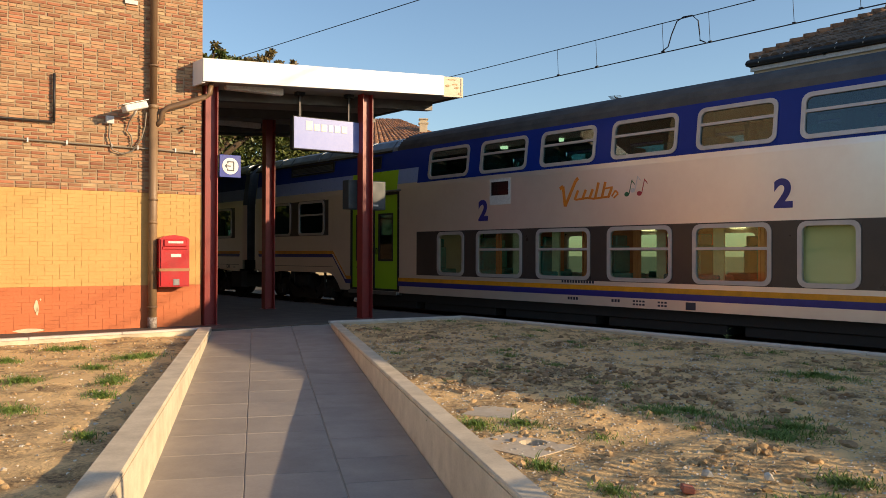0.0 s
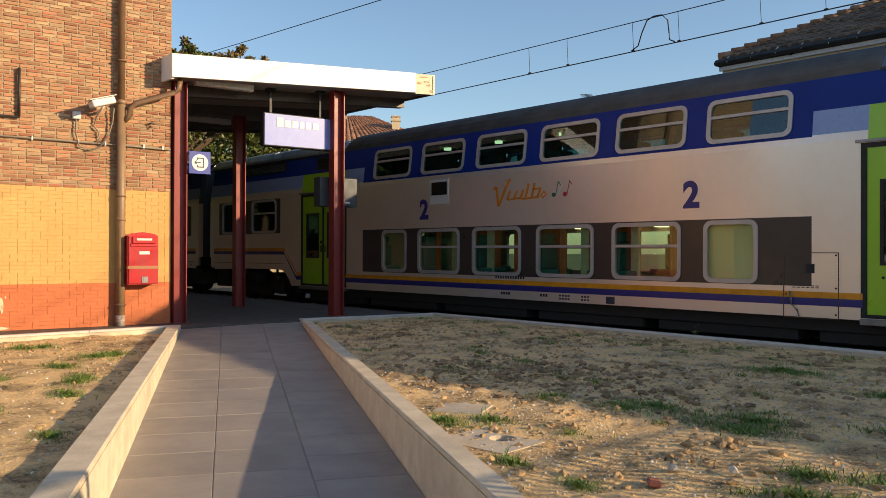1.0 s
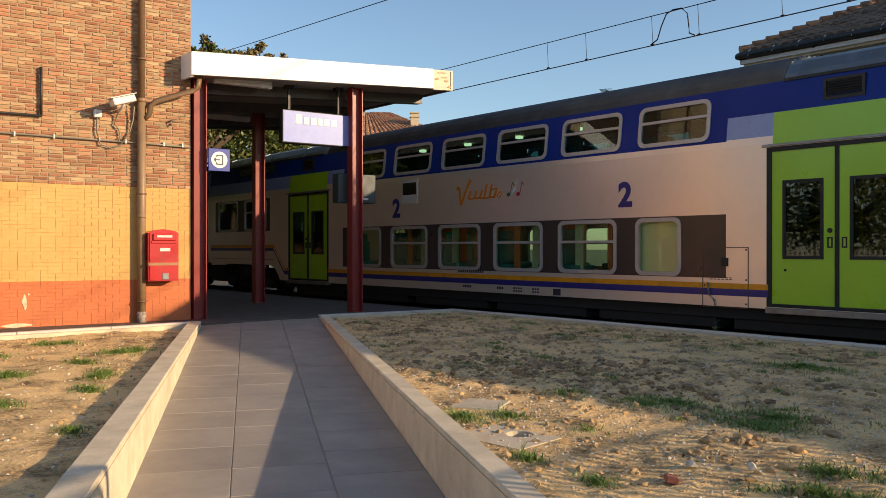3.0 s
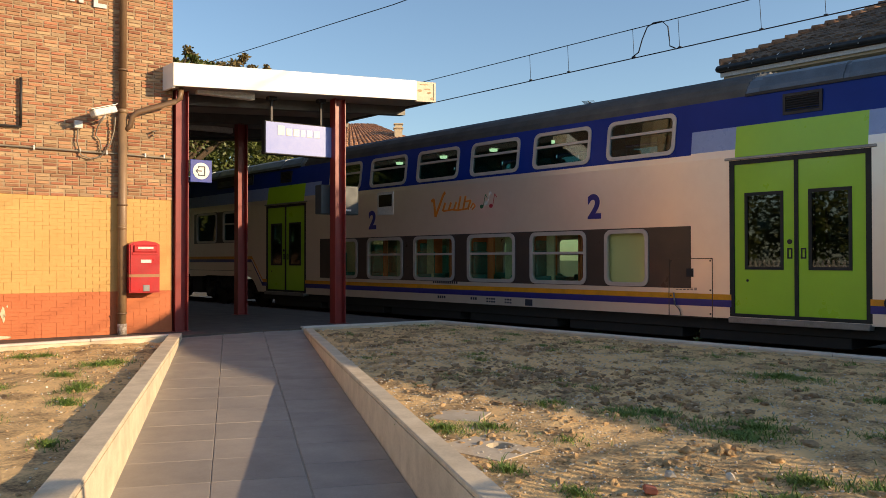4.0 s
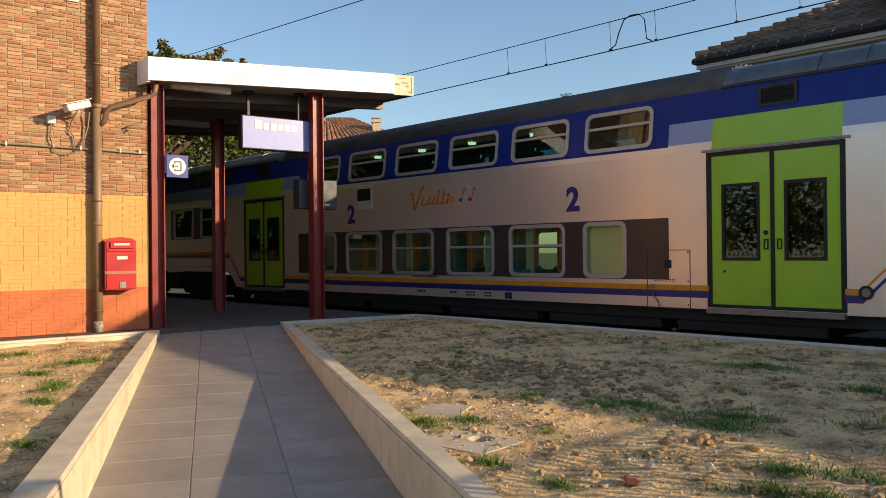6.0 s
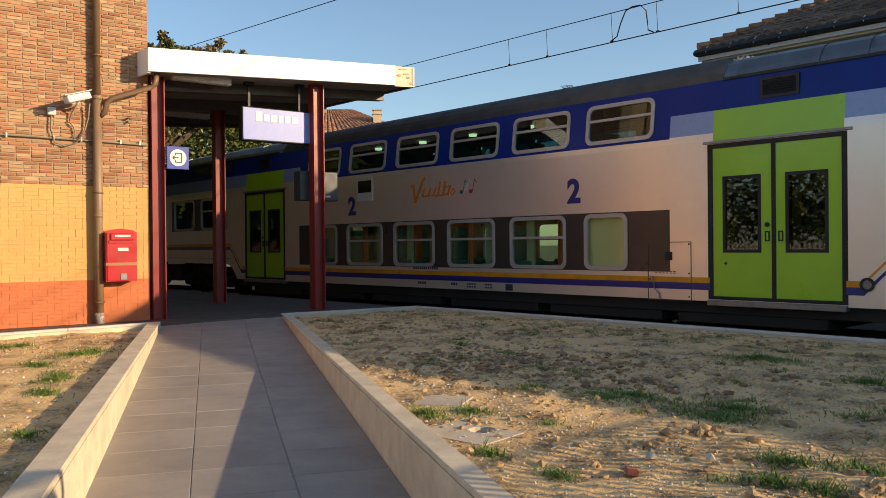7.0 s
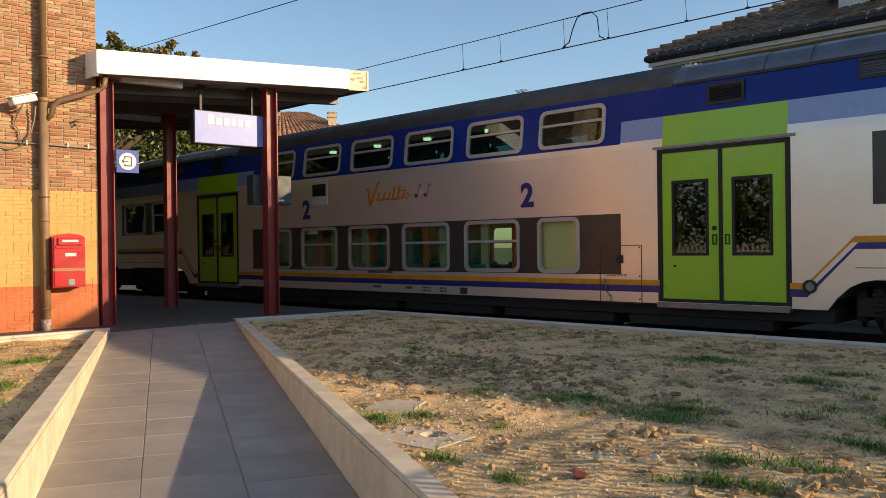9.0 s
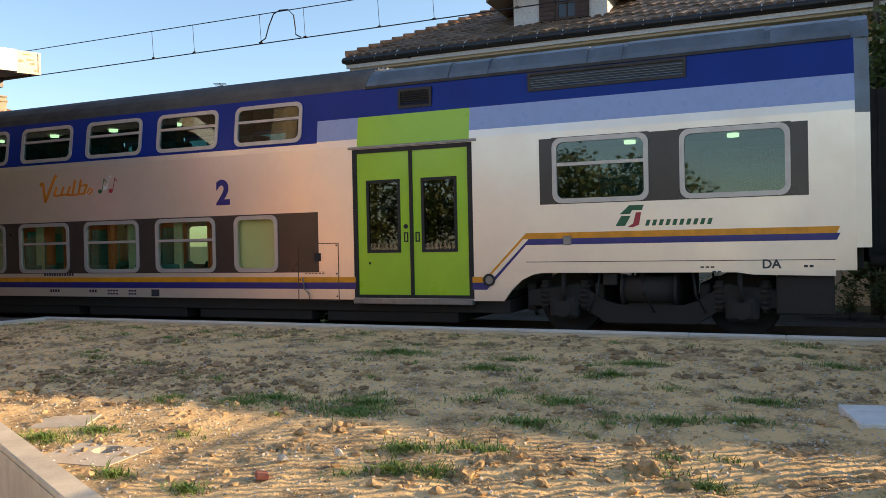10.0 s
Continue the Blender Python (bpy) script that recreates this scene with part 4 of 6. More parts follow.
    plate(bm, [(2.10, 1.40), (1.97, 1.52), (1.77, 1.52), (1.80, 1.45), (1.93, 1.45), (1.96, 1.40)], x, x + 0.003)
    plate(bm, [(2.16, 1.24), (2.08, 1.375), (1.95, 1.375), (2.03, 1.24)], x, x + 0.003)
    part("mark_green", bm, LOGOGREEN, car, "dark green slanted mark")
    bm = bmesh.new()
    plate(bm, [(2.00, 1.22), (1.92, 1.27), (1.88, 1.42), (1.81, 1.42), (1.84, 1.25), (1.92, 1.22)], x, x + 0.003)
    part("mark_red", bm, LOGORED, car, "red slanted mark")
    bm = bmesh.new()
    for k in range(10):
        y = 1.76 - 0.089 * k
        plate(bm, [(y, 1.235), (y - 0.05, 1.235), (y - 0.075, 1.315), (y - 0.025, 1.315)], x, x + 0.003)
    part("name_bars", bm, LOGOGREEN, car)
    words("DA", 0.16, INK, car, at(0.18, 0.70), "axle_mark", 0.004)
    bm = bmesh.new()
    for y0, n, z, h in ((13.05, 12, 0.575, 0.05), (12.9, 4, 0.27, 0.05), (11.9, 3, 0.27, 0.05), (11.45, 4, 0.29, 0.03), (11.45, 4, 0.235, 0.03), (10.95, 3, 0.29, 0.03), (10.95, 3, 0.235, 0.03), (7.2, 6, 0.62, 0.012), (7.2, 6, 0.595, 0.012), (1.05, 3, 0.66, 0.02), (0.9, 2, 0.60, 0.02), (-0.2, 2, 0.66, 0.03)):
        for k in range(n):
            y = y0 - 0.065 * k
            plate(bm, [(y, z), (y - 0.045, z), (y - 0.045, z + h), (y, z + h)], x, x + 0.0025)
    plate(bm, [(10.42, 0.21), (10.24, 0.21), (10.24, 0.33), (10.42, 0.33)], x, x + 0.003)
    tagged(part("data_bars", bm, INK, car, "small dark data markings"), kind="stuff")
    bm = bmesh.new()
    plate(bm, [(14.98, 2.08), (14.40, 2.08), (14.40, 2.60), (14.98, 2.60)], x - 0.006, x + 0.004)
    panel = part("display_panel", bm, LABEL, car, "white framed destination display")
    bm = bmesh.new()
    plate(bm, [(14.93, 2.27), (14.45, 2.27), (14.45, 2.54), (14.93, 2.54)], x - 0.010, x - 0.005)
    part("screen", bm, SCREEN, panel)
    bm = bmesh.new()
    ring(bm, [(7.33, 0.17), (6.56, 0.17), (6.56, 1.09), (7.33, 1.09)], [(7.318, 0.182), (6.572, 0.182), (6.572, 1.078), (7.318, 1.078)], x - 0.002, x + 0.004)
    for y, z in ((7.29, 1.05), (6.60, 1.05), (6.60, 0.24), (7.29, 0.5), (6.60, 0.6)):
        tube(bm, [(x - 0.004, y, z), (x + 0.004, y, z)], 0.014, 8)
    part("side_hatch", bm, BAND, car, "outlined service hatch")
    bm = bmesh.new()
    box(bm, x - 0.006, x + 0.004, 6.89, 7.01, 0.80, 0.93)
    part("socket", bm, BLACK, car)
    bm = bmesh.new()
    tube(bm, [(x - 0.03, 7.22, 0.55), (x - 0.03, 7.2, 0.36), (x - 0.02, 7.12, 0.28), (x - 0.02, 7.1, 0.2)], 0.012, 6)
    part("hose", bm, STEEL, car)
    bm = bmesh.new()
    circle = lambda r: [(4.02 + r * math.cos(k * math.pi / 10), 0.50 + r * math.sin(k * math.pi / 10)) for k in range(20)]
    ring(bm, circle(0.092), circle(0.06), x - 0.02, x + 0.02)
    filler = part("filler_cap", bm, BLACK, car, "black ringed filler opening")
    bm = bmesh.new()
    plate(bm, circle(0.062), x - 0.004, x + 0.004)
    part("cap", bm, STEEL, filler)
    bm = bmesh.new()
    box(bm, x - 0.015, x + 0.004, 2.78, 2.90, 0.99, 1.12, bevel=0.01)
    part("lamp_bracket", bm, STEEL, car)
    # louvres
    for y0, y1, z0, z1, n in ((4.92, 5.48, 3.13, 3.43, 6), (1.20, 3.40, 3.20, 3.47, 5)):
        for flip in (False, True):
            a, b = (FARSIDE - y1, FARSIDE - y0) if flip else (y0, y1)
            bm = bmesh.new()
            xx = -half((z0 + z1) / 2)
            ring(bm, [(a, z0), (b, z0), (b, z1), (a, z1)], [(a + 0.04, z0 + 0.04), (b - 0.04, z0 + 0.04), (b - 0.04, z1 - 0.04), (a + 0.04, z1 - 0.04)], xx - 0.03, xx + 0.03)
            box(bm, xx - 0.005, xx + 0.02, a + 0.02, b - 0.02, z0 + 0.02, z1 - 0.02)
            vent = part("louvre", bm, GUTTER, car, "dark ventilation louvre")
            for k in range(n):
                bm = bmesh.new()
                z = z0 + 0.05 + (z1 - z0 - 0.1) * k / n
                vs = [bm.verts.new(c) for c in ((xx - 0.028, a + 0.04, z), (xx - 0.028, b - 0.04, z), (xx - 0.004, b - 0.04, z + 0.03), (xx - 0.004, a + 0.04, z + 0.03), (xx - 0.028, a + 0.04, z - 0.004), (xx - 0.028, b - 0.04, z - 0.004))]
                bm.faces.new(vs[:4]), bm.faces.new((vs[0], vs[4], vs[5], vs[1]))
                part("slat", bm, ROOFPLATE if n == 5 else GUTTER, vent)
    # skirts and underframe
    for flip in (False, True):
        g = (lambda y: FARSIDE - y) if flip else (lambda y: y)
        for s in (-1, 1):
            bm = bmesh.new()
            poly = [(3.80, 0.19), (3.86, 0.19), (3.86, 0.63), (3.22, 0.63), (3.22, 0.60), (3.36, 0.575), (3.52, 0.50), (3.68, 0.35)]
            plate(bm, [(g(y), z) for y, z in poly], s * 1.378, s * 1.34)
            plate(bm, [(g(y), z) for y, z in [(-0.56, 0.55), (0.4, 0.57), (0.6, 0.60), (3.34, 0.60), (3.34, 0.63), (-0.56, 0.63)]], s * 1.378, s * 1.34)
            part("skirt", bm, BEIGE, car)
            bm = bmesh.new()
            plate(bm, [(g(y), z) for y, z in [(3.45, 0.752), (-0.56, 0.75), (-0.56, 0.76), (3.45, 0.762)]], s * 1.3805, s * 1.383)
            part("seam", bm, BAND, car)
    for nm, y0, y1, x1, z0, z1 in (("underframe", 3.75, 20.55, 1.25, 0.0, 0.20), ("headstock", -0.9, 3.75, 1.0, 0.62, 0.97), ("headstock", 20.55, 25.2, 1.0, 0.62, 0.97)) + tuple(("equipment_box", 4.6 + 2.6 * k, 6.9 + 2.6 * k, 1.2, -0.16, 0.0) for k in range(6)):
        bm = bmesh.new()
        box(bm, -x1, x1, y0, y1, z0, z1, bevel=0.01)
        part(nm, bm, UNDER, car, "sooty black underframe")
    for yc in (1.75, FARSIDE - 1.75):
        bm = bmesh.new()
        box(bm, -1.12, 1.12, yc - 0.34, yc + 0.34, 0.02, 0.46, bevel=0.03)
        bogie = part("bogie", bm, UNDER, car, "sooty black bogie")
        for w in (-1.72, -0.72, 0.72, 1.72):
            bm = bmesh.new()
            box(bm, -1.08, 1.08, yc + w - 0.07, yc + w + 0.07, 0.04, 0.44, bevel=0.02)
            part("cross_beam", bm, UNDER, bogie)
        for s in (-1, 1):
            bm = bmesh.new()
            plate(bm, [(yc - 1.75, 0.34), (yc - 1.0, 0.44), (yc - 0.62, 0.20), (yc - 0.45, 0.13), (yc + 0.45, 0.13), (yc + 0.62, 0.20), (yc + 1.0, 0.44), (yc + 1.75, 0.34), (yc + 1.75, 0.10), (yc + 1.0, 0.16), (yc + 0.62, -0.12), (yc - 0.62, -0.12), (yc - 1.0, 0.16), (yc - 1.75, 0.10)], s * 1.05, s * 1.17)
            bmesh.ops.bevel(bm, geom=list(bm.edges), offset=0.015, segments=1, affect="EDGES")
            part("side_frame", bm, UNDER, bogie)
            bm = bmesh.new()
            tube(bm, [(s * 1.12, yc - 0.34, 0.36), (s * 1.12, yc + 0.34, 0.36)], 0.19, 16)
            tube(bm, [(s * 1.12, yc - 0.38, 0.36), (s * 1.12, yc - 0.33, 0.36)], 0.21, 16)
            tube(bm, [(s * 1.12, yc + 0.33, 0.36), (s * 1.12, yc + 0.38, 0.36)], 0.21, 16)
            part("air_reservoir", bm, UNDER, bogie, "sooty round air reservoir")
            for w in (-1.2, 1.2):
                bm = bmesh.new()
                box(bm, s * 1.12 - 0.15, s * 1.12 + 0.15, yc + w - 0.21, yc + w + 0.21, -0.06, 0.25, bevel=0.05)
                tube(bm, [(s * 1.24, yc + w, 0.09), (s * 1.30, yc + w, 0.09)], 0.12, 14)
                part("axle_box", bm, UNDER, bogie)
                for e in (-0.29, 0.29):
                    bm = bmesh.new()
                    for k in range(5):
                        tube(bm, [(s * 1.12, yc + w + e, 0.10 + 0.07 * k), (s * 1.12, yc + w + e, 0.14 + 0.07 * k)], 0.085, 12)
                    tube(bm, [(s * 1.12, yc + w + e, 0.06), (s * 1.12, yc + w + e, 0.48)], 0.06, 10)
                    part("coil_spring", bm, UNDER, bogie)
                bm = bmesh.new()
                tube(bm, [(s * 1.28, yc + w, 0.2), (s * 1.28, yc + w * 0.98, 0.6)], 0.035, 8)
                part("damper_rod", bm, UNDER, bogie)
            for e, bend in ((-0.62, 1), (0.70, -1), (0.05, 1)):
                bm = bmesh.new()
                tube(bm, [(s * 1.27, yc + e - 0.13 * bend, 0.05), (s * 1.29, yc + e, 0.30), (s * 1.24, yc + e + 0.03 * bend, 0.60)], 0.022, 6)
                part("hose", bm, RUBBER, bogie)
            bm = bmesh.new()
            box(bm, s * 1.25 - 0.05, s * 1.25 + 0.05, yc + 0.42, yc + 0.62, 0.42, 0.60, bevel=0.015)
            part("valve_box", bm, UNDER, bogie)
        for s in (-1, 1):
            bm = bmesh.new()
            e = -1 if yc < MID else 1
            y0, y1 = sorted((yc + e * 1.62, yc + e * 2.3))
            box(bm, s * 1.2 - 0.1, s * 1.2 + 0.1, y0, y1, 0.05, 0.56, bevel=0.02)
            part("battery_box", bm, UNDER, car, "black underfloor box")
            for w in (-1.2, 1.2):
                bm = bmesh.new()
                tube(bm, [(s * 1.27, yc + w, 0.26), (s * 1.27, yc + w, 0.42)], 0.022, 8)
                part("damper", bm, LABEL, bogie, "pale damper tube")
    for w in (0.55, 2.95, FARSIDE - 0.55, FARSIDE - 2.95):
        bm = bmesh.new()
        tube(bm, [(-0.76, 0, 0), (0.76, 0, 0)], 0.09, 10)
        for s in (-1, 1):
            tube(bm, [(s * 0.68, 0, 0), (s * 0.79, 0, 0)], 0.45, 28)
            tube(bm, [(s * 0.66, 0, 0), (s * 0.69, 0, 0)], 0.48, 28)
            for k in range(6):
                a = k * math.pi / 3
                tube(bm, [(s * 0.785, 0.25 * math.cos(a), 0.25 * math.sin(a)), (s * 0.80, 0.25 * math.cos(a), 0.25 * math.sin(a))], 0.04, 6)
        part("wheelset", bm, UNDER, car, "steel wheelset", pose(0, w, 0.15))
    return car


coach = build_coach()
COACHES = [(coach, 0.0), (copy_thing(coach, pose(12.78, 26.75, 0)), 26.75), (copy_thing(coach, pose(12.78, -26.75, 0)), -26.75)]
TRAIN = [(0.0, -2.868), (0.5, -2.380), (1.0, -1.895), (1.5, -1.430), (2.0, -1.000), (2.5, -0.595), (3.0, -0.272), (3.5, -0.072), (3.8, -0.012), (4.0, 0.0), (5.0, 0.0), (7.0, 0.0), (10.0, 0.0)]


def motions():
    for car, y in COACHES:
        walk(car, [(t, pose(12.78, y + d, 0)) for t, d in TRAIN])
        for w in [o for o in car.children if o.name.startswith("wheelset")]:
            yy, zz = w.location.y, w.location.z
            walk(w, [(t, pose(0, yy, zz, -math.degrees(d / 0.45), 0, 0)) for t, d in TRAIN])


# ---- overhead line ----
def line(name, label, pts, r):
    bm = bmesh.new()
    tube(bm, pts, r, 5)
    return tagged(part(name, bm, WIRE), label, "wire")


line("contact_wire", "dark overhead contact wire above the track", [(12.9, -60, 4.86), (12.9, 0, 4.86), (12.9, 20, 4.82), (12.9, 120, 4.86)], 0.011)
line("carrier_wire", "dark overhead carrier wire above the contact wire", [(12.9, -60, 5.5)] + [(12.9, y, 5.39 + 0.00006 * (y - 10) ** 2) for y in range(-20, 41, 5)] + [(12.9, 120, 5.9)], 0.009)
line("feeder_wire", "high dark feeder wire beside the track", [(12.9, -40, 6.9), (12.9, 16.35, 7.55), (12.9, 23.8, 7.84), (12.9, 120, 11.8)], 0.012)
for y in (11.63, 10.6, 9.03, 8.06, 6.53, 5.48, 4.0, 2.4):
    line("dropper", "thin dropper between the overhead wires", [(12.9, y, 4.86), (12.9, y + 0.03, 5.40)], 0.005)["group"] = "droppers of the overhead line"
    bm = bmesh.new()
    box(bm, 12.885, 12.915, y - 0.03, y + 0.03, 4.84, 4.87)
    tagged(part("wire_clamp", bm, WIRE), "small dark clamp on the contact wire", "clamp", "clamps of the overhead line")
line("jumper_cable", "looped jumper cable between the overhead wires",
     [(12.9, 9.08, 4.86), (12.9, 8.93, 4.93), (12.9, 8.85, 5.15), (12.9, 8.74, 5.36), (12.9, 8.6, 5.41), (12.9, 8.42, 5.40), (12.9, 8.30, 5.28), (12.9, 8.27, 5.05), (12.9, 8.26, 4.92), (12.9, 8.15, 4.86)], 0.012)


# ---- house beyond the track ----
def tiled(bm, a, b, c, d, pitch=0.24, m=0):
    """Rows of half-round tiles on the slope a, b (eave) to d, c (ridge)."""
    a, b, c, d = (Vector(v) for v in (a, b, c, d))
    n = max(int((b - a).length / pitch), 1)
    up = (b - a).cross(d - a).normalized()
    if up.z < 0:
        up = -up
    for i in range(n):
        s0, s1 = a.lerp(b, i / n), a.lerp(b, (i + 1) / n)
        e0, e1 = d.lerp(c, i / n), d.lerp(c, (i + 1) / n)
        ln = ((e0 + e1) / 2 - (s0 + s1) / 2).length
        k = max(int(ln / 0.38), 1)
        for j in range(k):
            t0, t1 = j / k, min((j + 1.12) / k, 1)
            q = []
            for t, lift in ((t0, 0.03), (t1, 0.0)):
                l, r = s0.lerp(e0, t), s1.lerp(e1, t)
                q.append([l + up * lift, l.lerp(r, 0.3) + up * (lift + 0.07), l.lerp(r, 0.7) + up * (lift + 0.07), r + up * lift])
            vs = [[bm.verts.new(v + up * 0.01 * math.sin(i * 7.3 + j * 3.1)) for v in row] for row in q]
            for x in range(3):
                f = bm.faces.new((vs[0][x], vs[0][x + 1], vs[1][x + 1], vs[1][x]))
                f.material_index = m
            f = bm.faces.new(vs[0])
            f.material_index = m


house = thing("house", "cream house with a weathered tiled roof and a dormer", "house", pose(0, 0, 0))
EX0, EX1, EY0, EY1, EZ = 19.0, 31.0, -14.0, 10.74, 5.92
bm = bmesh.new()
box(bm, EX0 + 0.9, EX1 - 0.9, EY0 + 0.9, EY1 - 0.9, -0.5, EZ - 0.32)
part("wall", bm, STUCCO, house)
bm = bmesh.new()
box(bm, EX0 + 0.06, EX1, EY0, EY1 - 0.06, EZ - 0.32, EZ - 0.24)
part("eave_soffit", bm, STUCCO, house, "tan boarded eaves")
bm = bmesh.new()
RZ = EZ + 6 * 0.50
slab(bm, [(EX0 + 0.1, EY0), (EX1, EY0), (EX1, EY1 - 0.1), (EX0 + 0.1, EY1 - 0.1)], EZ - 0.24, EZ - 0.05)
v = [bm.verts.new(c) for c in ((EX0, EY0, EZ - 0.05), (EX1, EY0, EZ - 0.05), (EX1, EY1, EZ - 0.05), (EX0, EY1, EZ - 0.05), (25, EY0 + 6, RZ), (25, EY1 - 6, RZ))]
for f in ((v[0], v[4], v[5], v[3]), (v[3], v[5], v[2]), (v[2], v[5], v[4], v[1]), (v[1], v[4], v[0])):
    bm.faces.new(f)
part("roof_deck", bm, DARKTILE, house)
bm = bmesh.new()
tiled(bm, (EX0, EY1, EZ), (EX0, -6, EZ), (25, -6, RZ), (25, EY1 - 6, RZ), 0.26)
tiled(bm, (25, EY1, EZ), (EX0, EY1, EZ), (25, EY1 - 6, RZ), (25, EY1 - 6, RZ), 0.26)
tagged(part("roof_tiles", bm, DARKTILE, house, "rows of weathered clay tiles"), kind="stuff")
for k in range(26):
    t = k / 26
    p = Vector((EX0, EY1, EZ + 0.05)).lerp(Vector((25, EY1 - 6, RZ + 0.05)), t)
    qn = Vector((EX0, EY1, EZ + 0.05)).lerp(Vector((25, EY1 - 6, RZ + 0.05)), t + 0.05)
    bm = bmesh.new()
    tube(bm, [p + Vector((0, 0, 0.05)), qn + Vector((0, 0, -0.01))], 0.12, 7, r1=0.09)
    part("hip_tile", bm, ROOFTILE, house)
bm = bmesh.new()
tube(bm, [(EX0 - 0.06, EY1 + 0.03, EZ - 0.06), (EX0 - 0.06, EY0, EZ - 0.06)], 0.085, 8)
tube(bm, [(EX0 - 0.06, EY1 + 0.03, EZ - 0.06), (EX1, EY1 + 0.05, EZ - 0.06)], 0.085, 8)
part("gutter", bm, GUTTER, house, "dark metal gutter")
bm = bmesh.new()
tube(bm, [(EX0 - 0.02, 8.9, EZ - 0.12), (EX0 + 0.5, 8.8, EZ - 0.4), (EX0 + 0.85, 8.8, EZ - 0.6), (EX0 + 0.85, 8.8, 0)], 0.05, 7)
part("downpipe", bm, GUTTER, house)
for k in range(22):
    bm = bmesh.new()
    y = 10.45 - 0.62 * k
    tube(bm, [(EX0 - 0.15, y, EZ - 0.10), (EX0 - 0.10, y, EZ + 0.02), (EX0 + 0.05, y, EZ + 0.10)], 0.011, 5)
    part("gutter_bracket", bm, LABEL, house)
bm = bmesh.new()
box(bm, EX0 - 0.005, EX0 + 0.06, EY0, EY1, EZ - 0.26, EZ - 0.16)
part("eave_board", bm, LABEL, house, "white eaves board")
dormer = part("dormer", (lambda b: (box(b, 19.9, 24, 4.02, 6.39, 5.9, 7.25), b)[1])(bmesh.new()), LABEL, house, "white rendered dormer")
bm = bmesh.new()
for s, ya, yb in ((0, 6.9, 5.2), (1, 3.5, 5.2)):
    v = [bm.verts.new(c) for c in ((19.3, ya, 7.12), (24.5, ya, 7.12), (24.5, yb, 8.1), (19.3, yb, 8.1))]
    bm.faces.new(v)
    v2 = [bm.verts.new(c.co - Vector((0, 0, 0.16))) for c in v]
    bm.faces.new(v2[::-1])
    for i in range(4):
        bm.faces.new((v[i], v[(i + 1) % 4], v2[(i + 1) % 4], v2[i]))
part("dormer_roof", bm, DARKTILE, dormer)
bm = bmesh.new()
box(bm, 19.86, 19.92, 4.80, 5.26, 6.50, 7.2)
part("window_pane", bm, GLASS_DARK, dormer)
bm = bmesh.new()
ring(bm, [(4.75, 6.45), (5.28, 6.45), (5.28, 7.24), (4.75, 7.24)], [(4.81, 6.51), (5.22, 6.51), (5.22, 7.19), (4.81, 7.19)], 19.84, 19.9)
box(bm, 19.84, 19.9, 4.99, 5.03, 6.51, 7.19)
box(bm, 19.84, 19.9, 4.81, 5.22, 6.84, 6.87)
part("window_frame", bm, SHUTTER, dormer)
for y, w in ((5.285, 0.42), (4.46, 0.285)):
    bm = bmesh.new()
    box(bm, 19.83, 19.88, y, y + w, 6.45, 7.24)
    for k in range(7):
        box(bm, 19.815, 19.835, y + 0.03, y + w - 0.03, 6.48 + 0.108 * k, 6.55 + 0.108 * k)
    tagged(part("shutter", bm, SHUTTER, dormer, "dark brown louvred shutter"), kind="stuff")

# ---- small house further off ----
far = thing("far_house", "distant cream house with a terracotta tiled roof", "house", pose(24.15, 32.2, 0, 0, 0, -36))
bm = bmesh.new()
box(bm, -5.5, 3.0, 0, 8, -0.5, 6.2)
part("wall", bm, STUCCO, far)
bm = bmesh.new()
box(bm, -5.6, -3.2, -0.02, 0.02, 5.3, 6.1)
part("painted_panel", bm, TERRA, far, "terracotta painted wall panel")
bm = bmesh.new()
box(bm, 0.2, 2.2, -0.02, 0.02, 5.75, 6.15)
part("painted_panel", bm, TERRA, far, "terracotta painted wall panel")
bm = bmesh.new()
v = [bm.verts.new(c) for c in ((-6, -0.5, 6.2), (3.6, -0.5, 6.2), (3.6, 8.5, 6.2), (-6, 8.5, 6.2), (-2.5, 4, 8.3), (0.0, 4, 8.3))]
for f in ((v[0], v[1], v[5], v[4]), (v[1], v[2], v[5]), (v[2], v[3], v[4], v[5]), (v[3], v[0], v[4]), (v[3], v[2], v[1], v[0])):
    bm.faces.new(f)
part("roof_deck", bm, ROOFTILE, far)
bm = bmesh.new()
tiled(bm, (-6, -0.5, 6.24), (3.6, -0.5, 6.24), (0.0, 4, 8.34), (-2.5, 4, 8.34), 0.3)
tiled(bm, (3.6, -0.5, 6.24), (3.6, 8.5, 6.24), (0, 4, 8.34), (0, 4, 8.34), 0.3)
tagged(part("roof_tiles", bm, ROOFTILE, far), kind="stuff")
bm = bmesh.new()
box(bm, 1.1, 1.5, 1.7, 2.1, 6.4, 7.78)
box(bm, 1.05, 1.55, 1.65, 2.15, 7.78, 7.86)
box(bm, 1.12, 1.48, 1.72, 2.08, 7.86, 8.0)
box(bm, 1.06, 1.54, 1.66, 2.14, 8.0, 8.05)
part("chimney", bm, STUCCO, far, "cream chimney stack with a cap")
antenna = thing("roof_antenna", "thin metal roof antenna", "antenna", pose(27.6, 21.6, 7.1, 0, 0, 30))
bm = bmesh.new()
tube(bm, [(0, 0, -7.6), (0, 0, 0.6)], 0.02, 5)
tube(bm, [(-0.8, 0, 0.5), (0.8, 0, 0.5)], 0.02, 5)
for k in range(7):
    tube(bm, [(-0.75 + 0.25 * k, -0.25, 0.5), (-0.75 + 0.25 * k, 0.25, 0.5)], 0.012, 4)
part("aerial", bm, GUTTER, antenna)


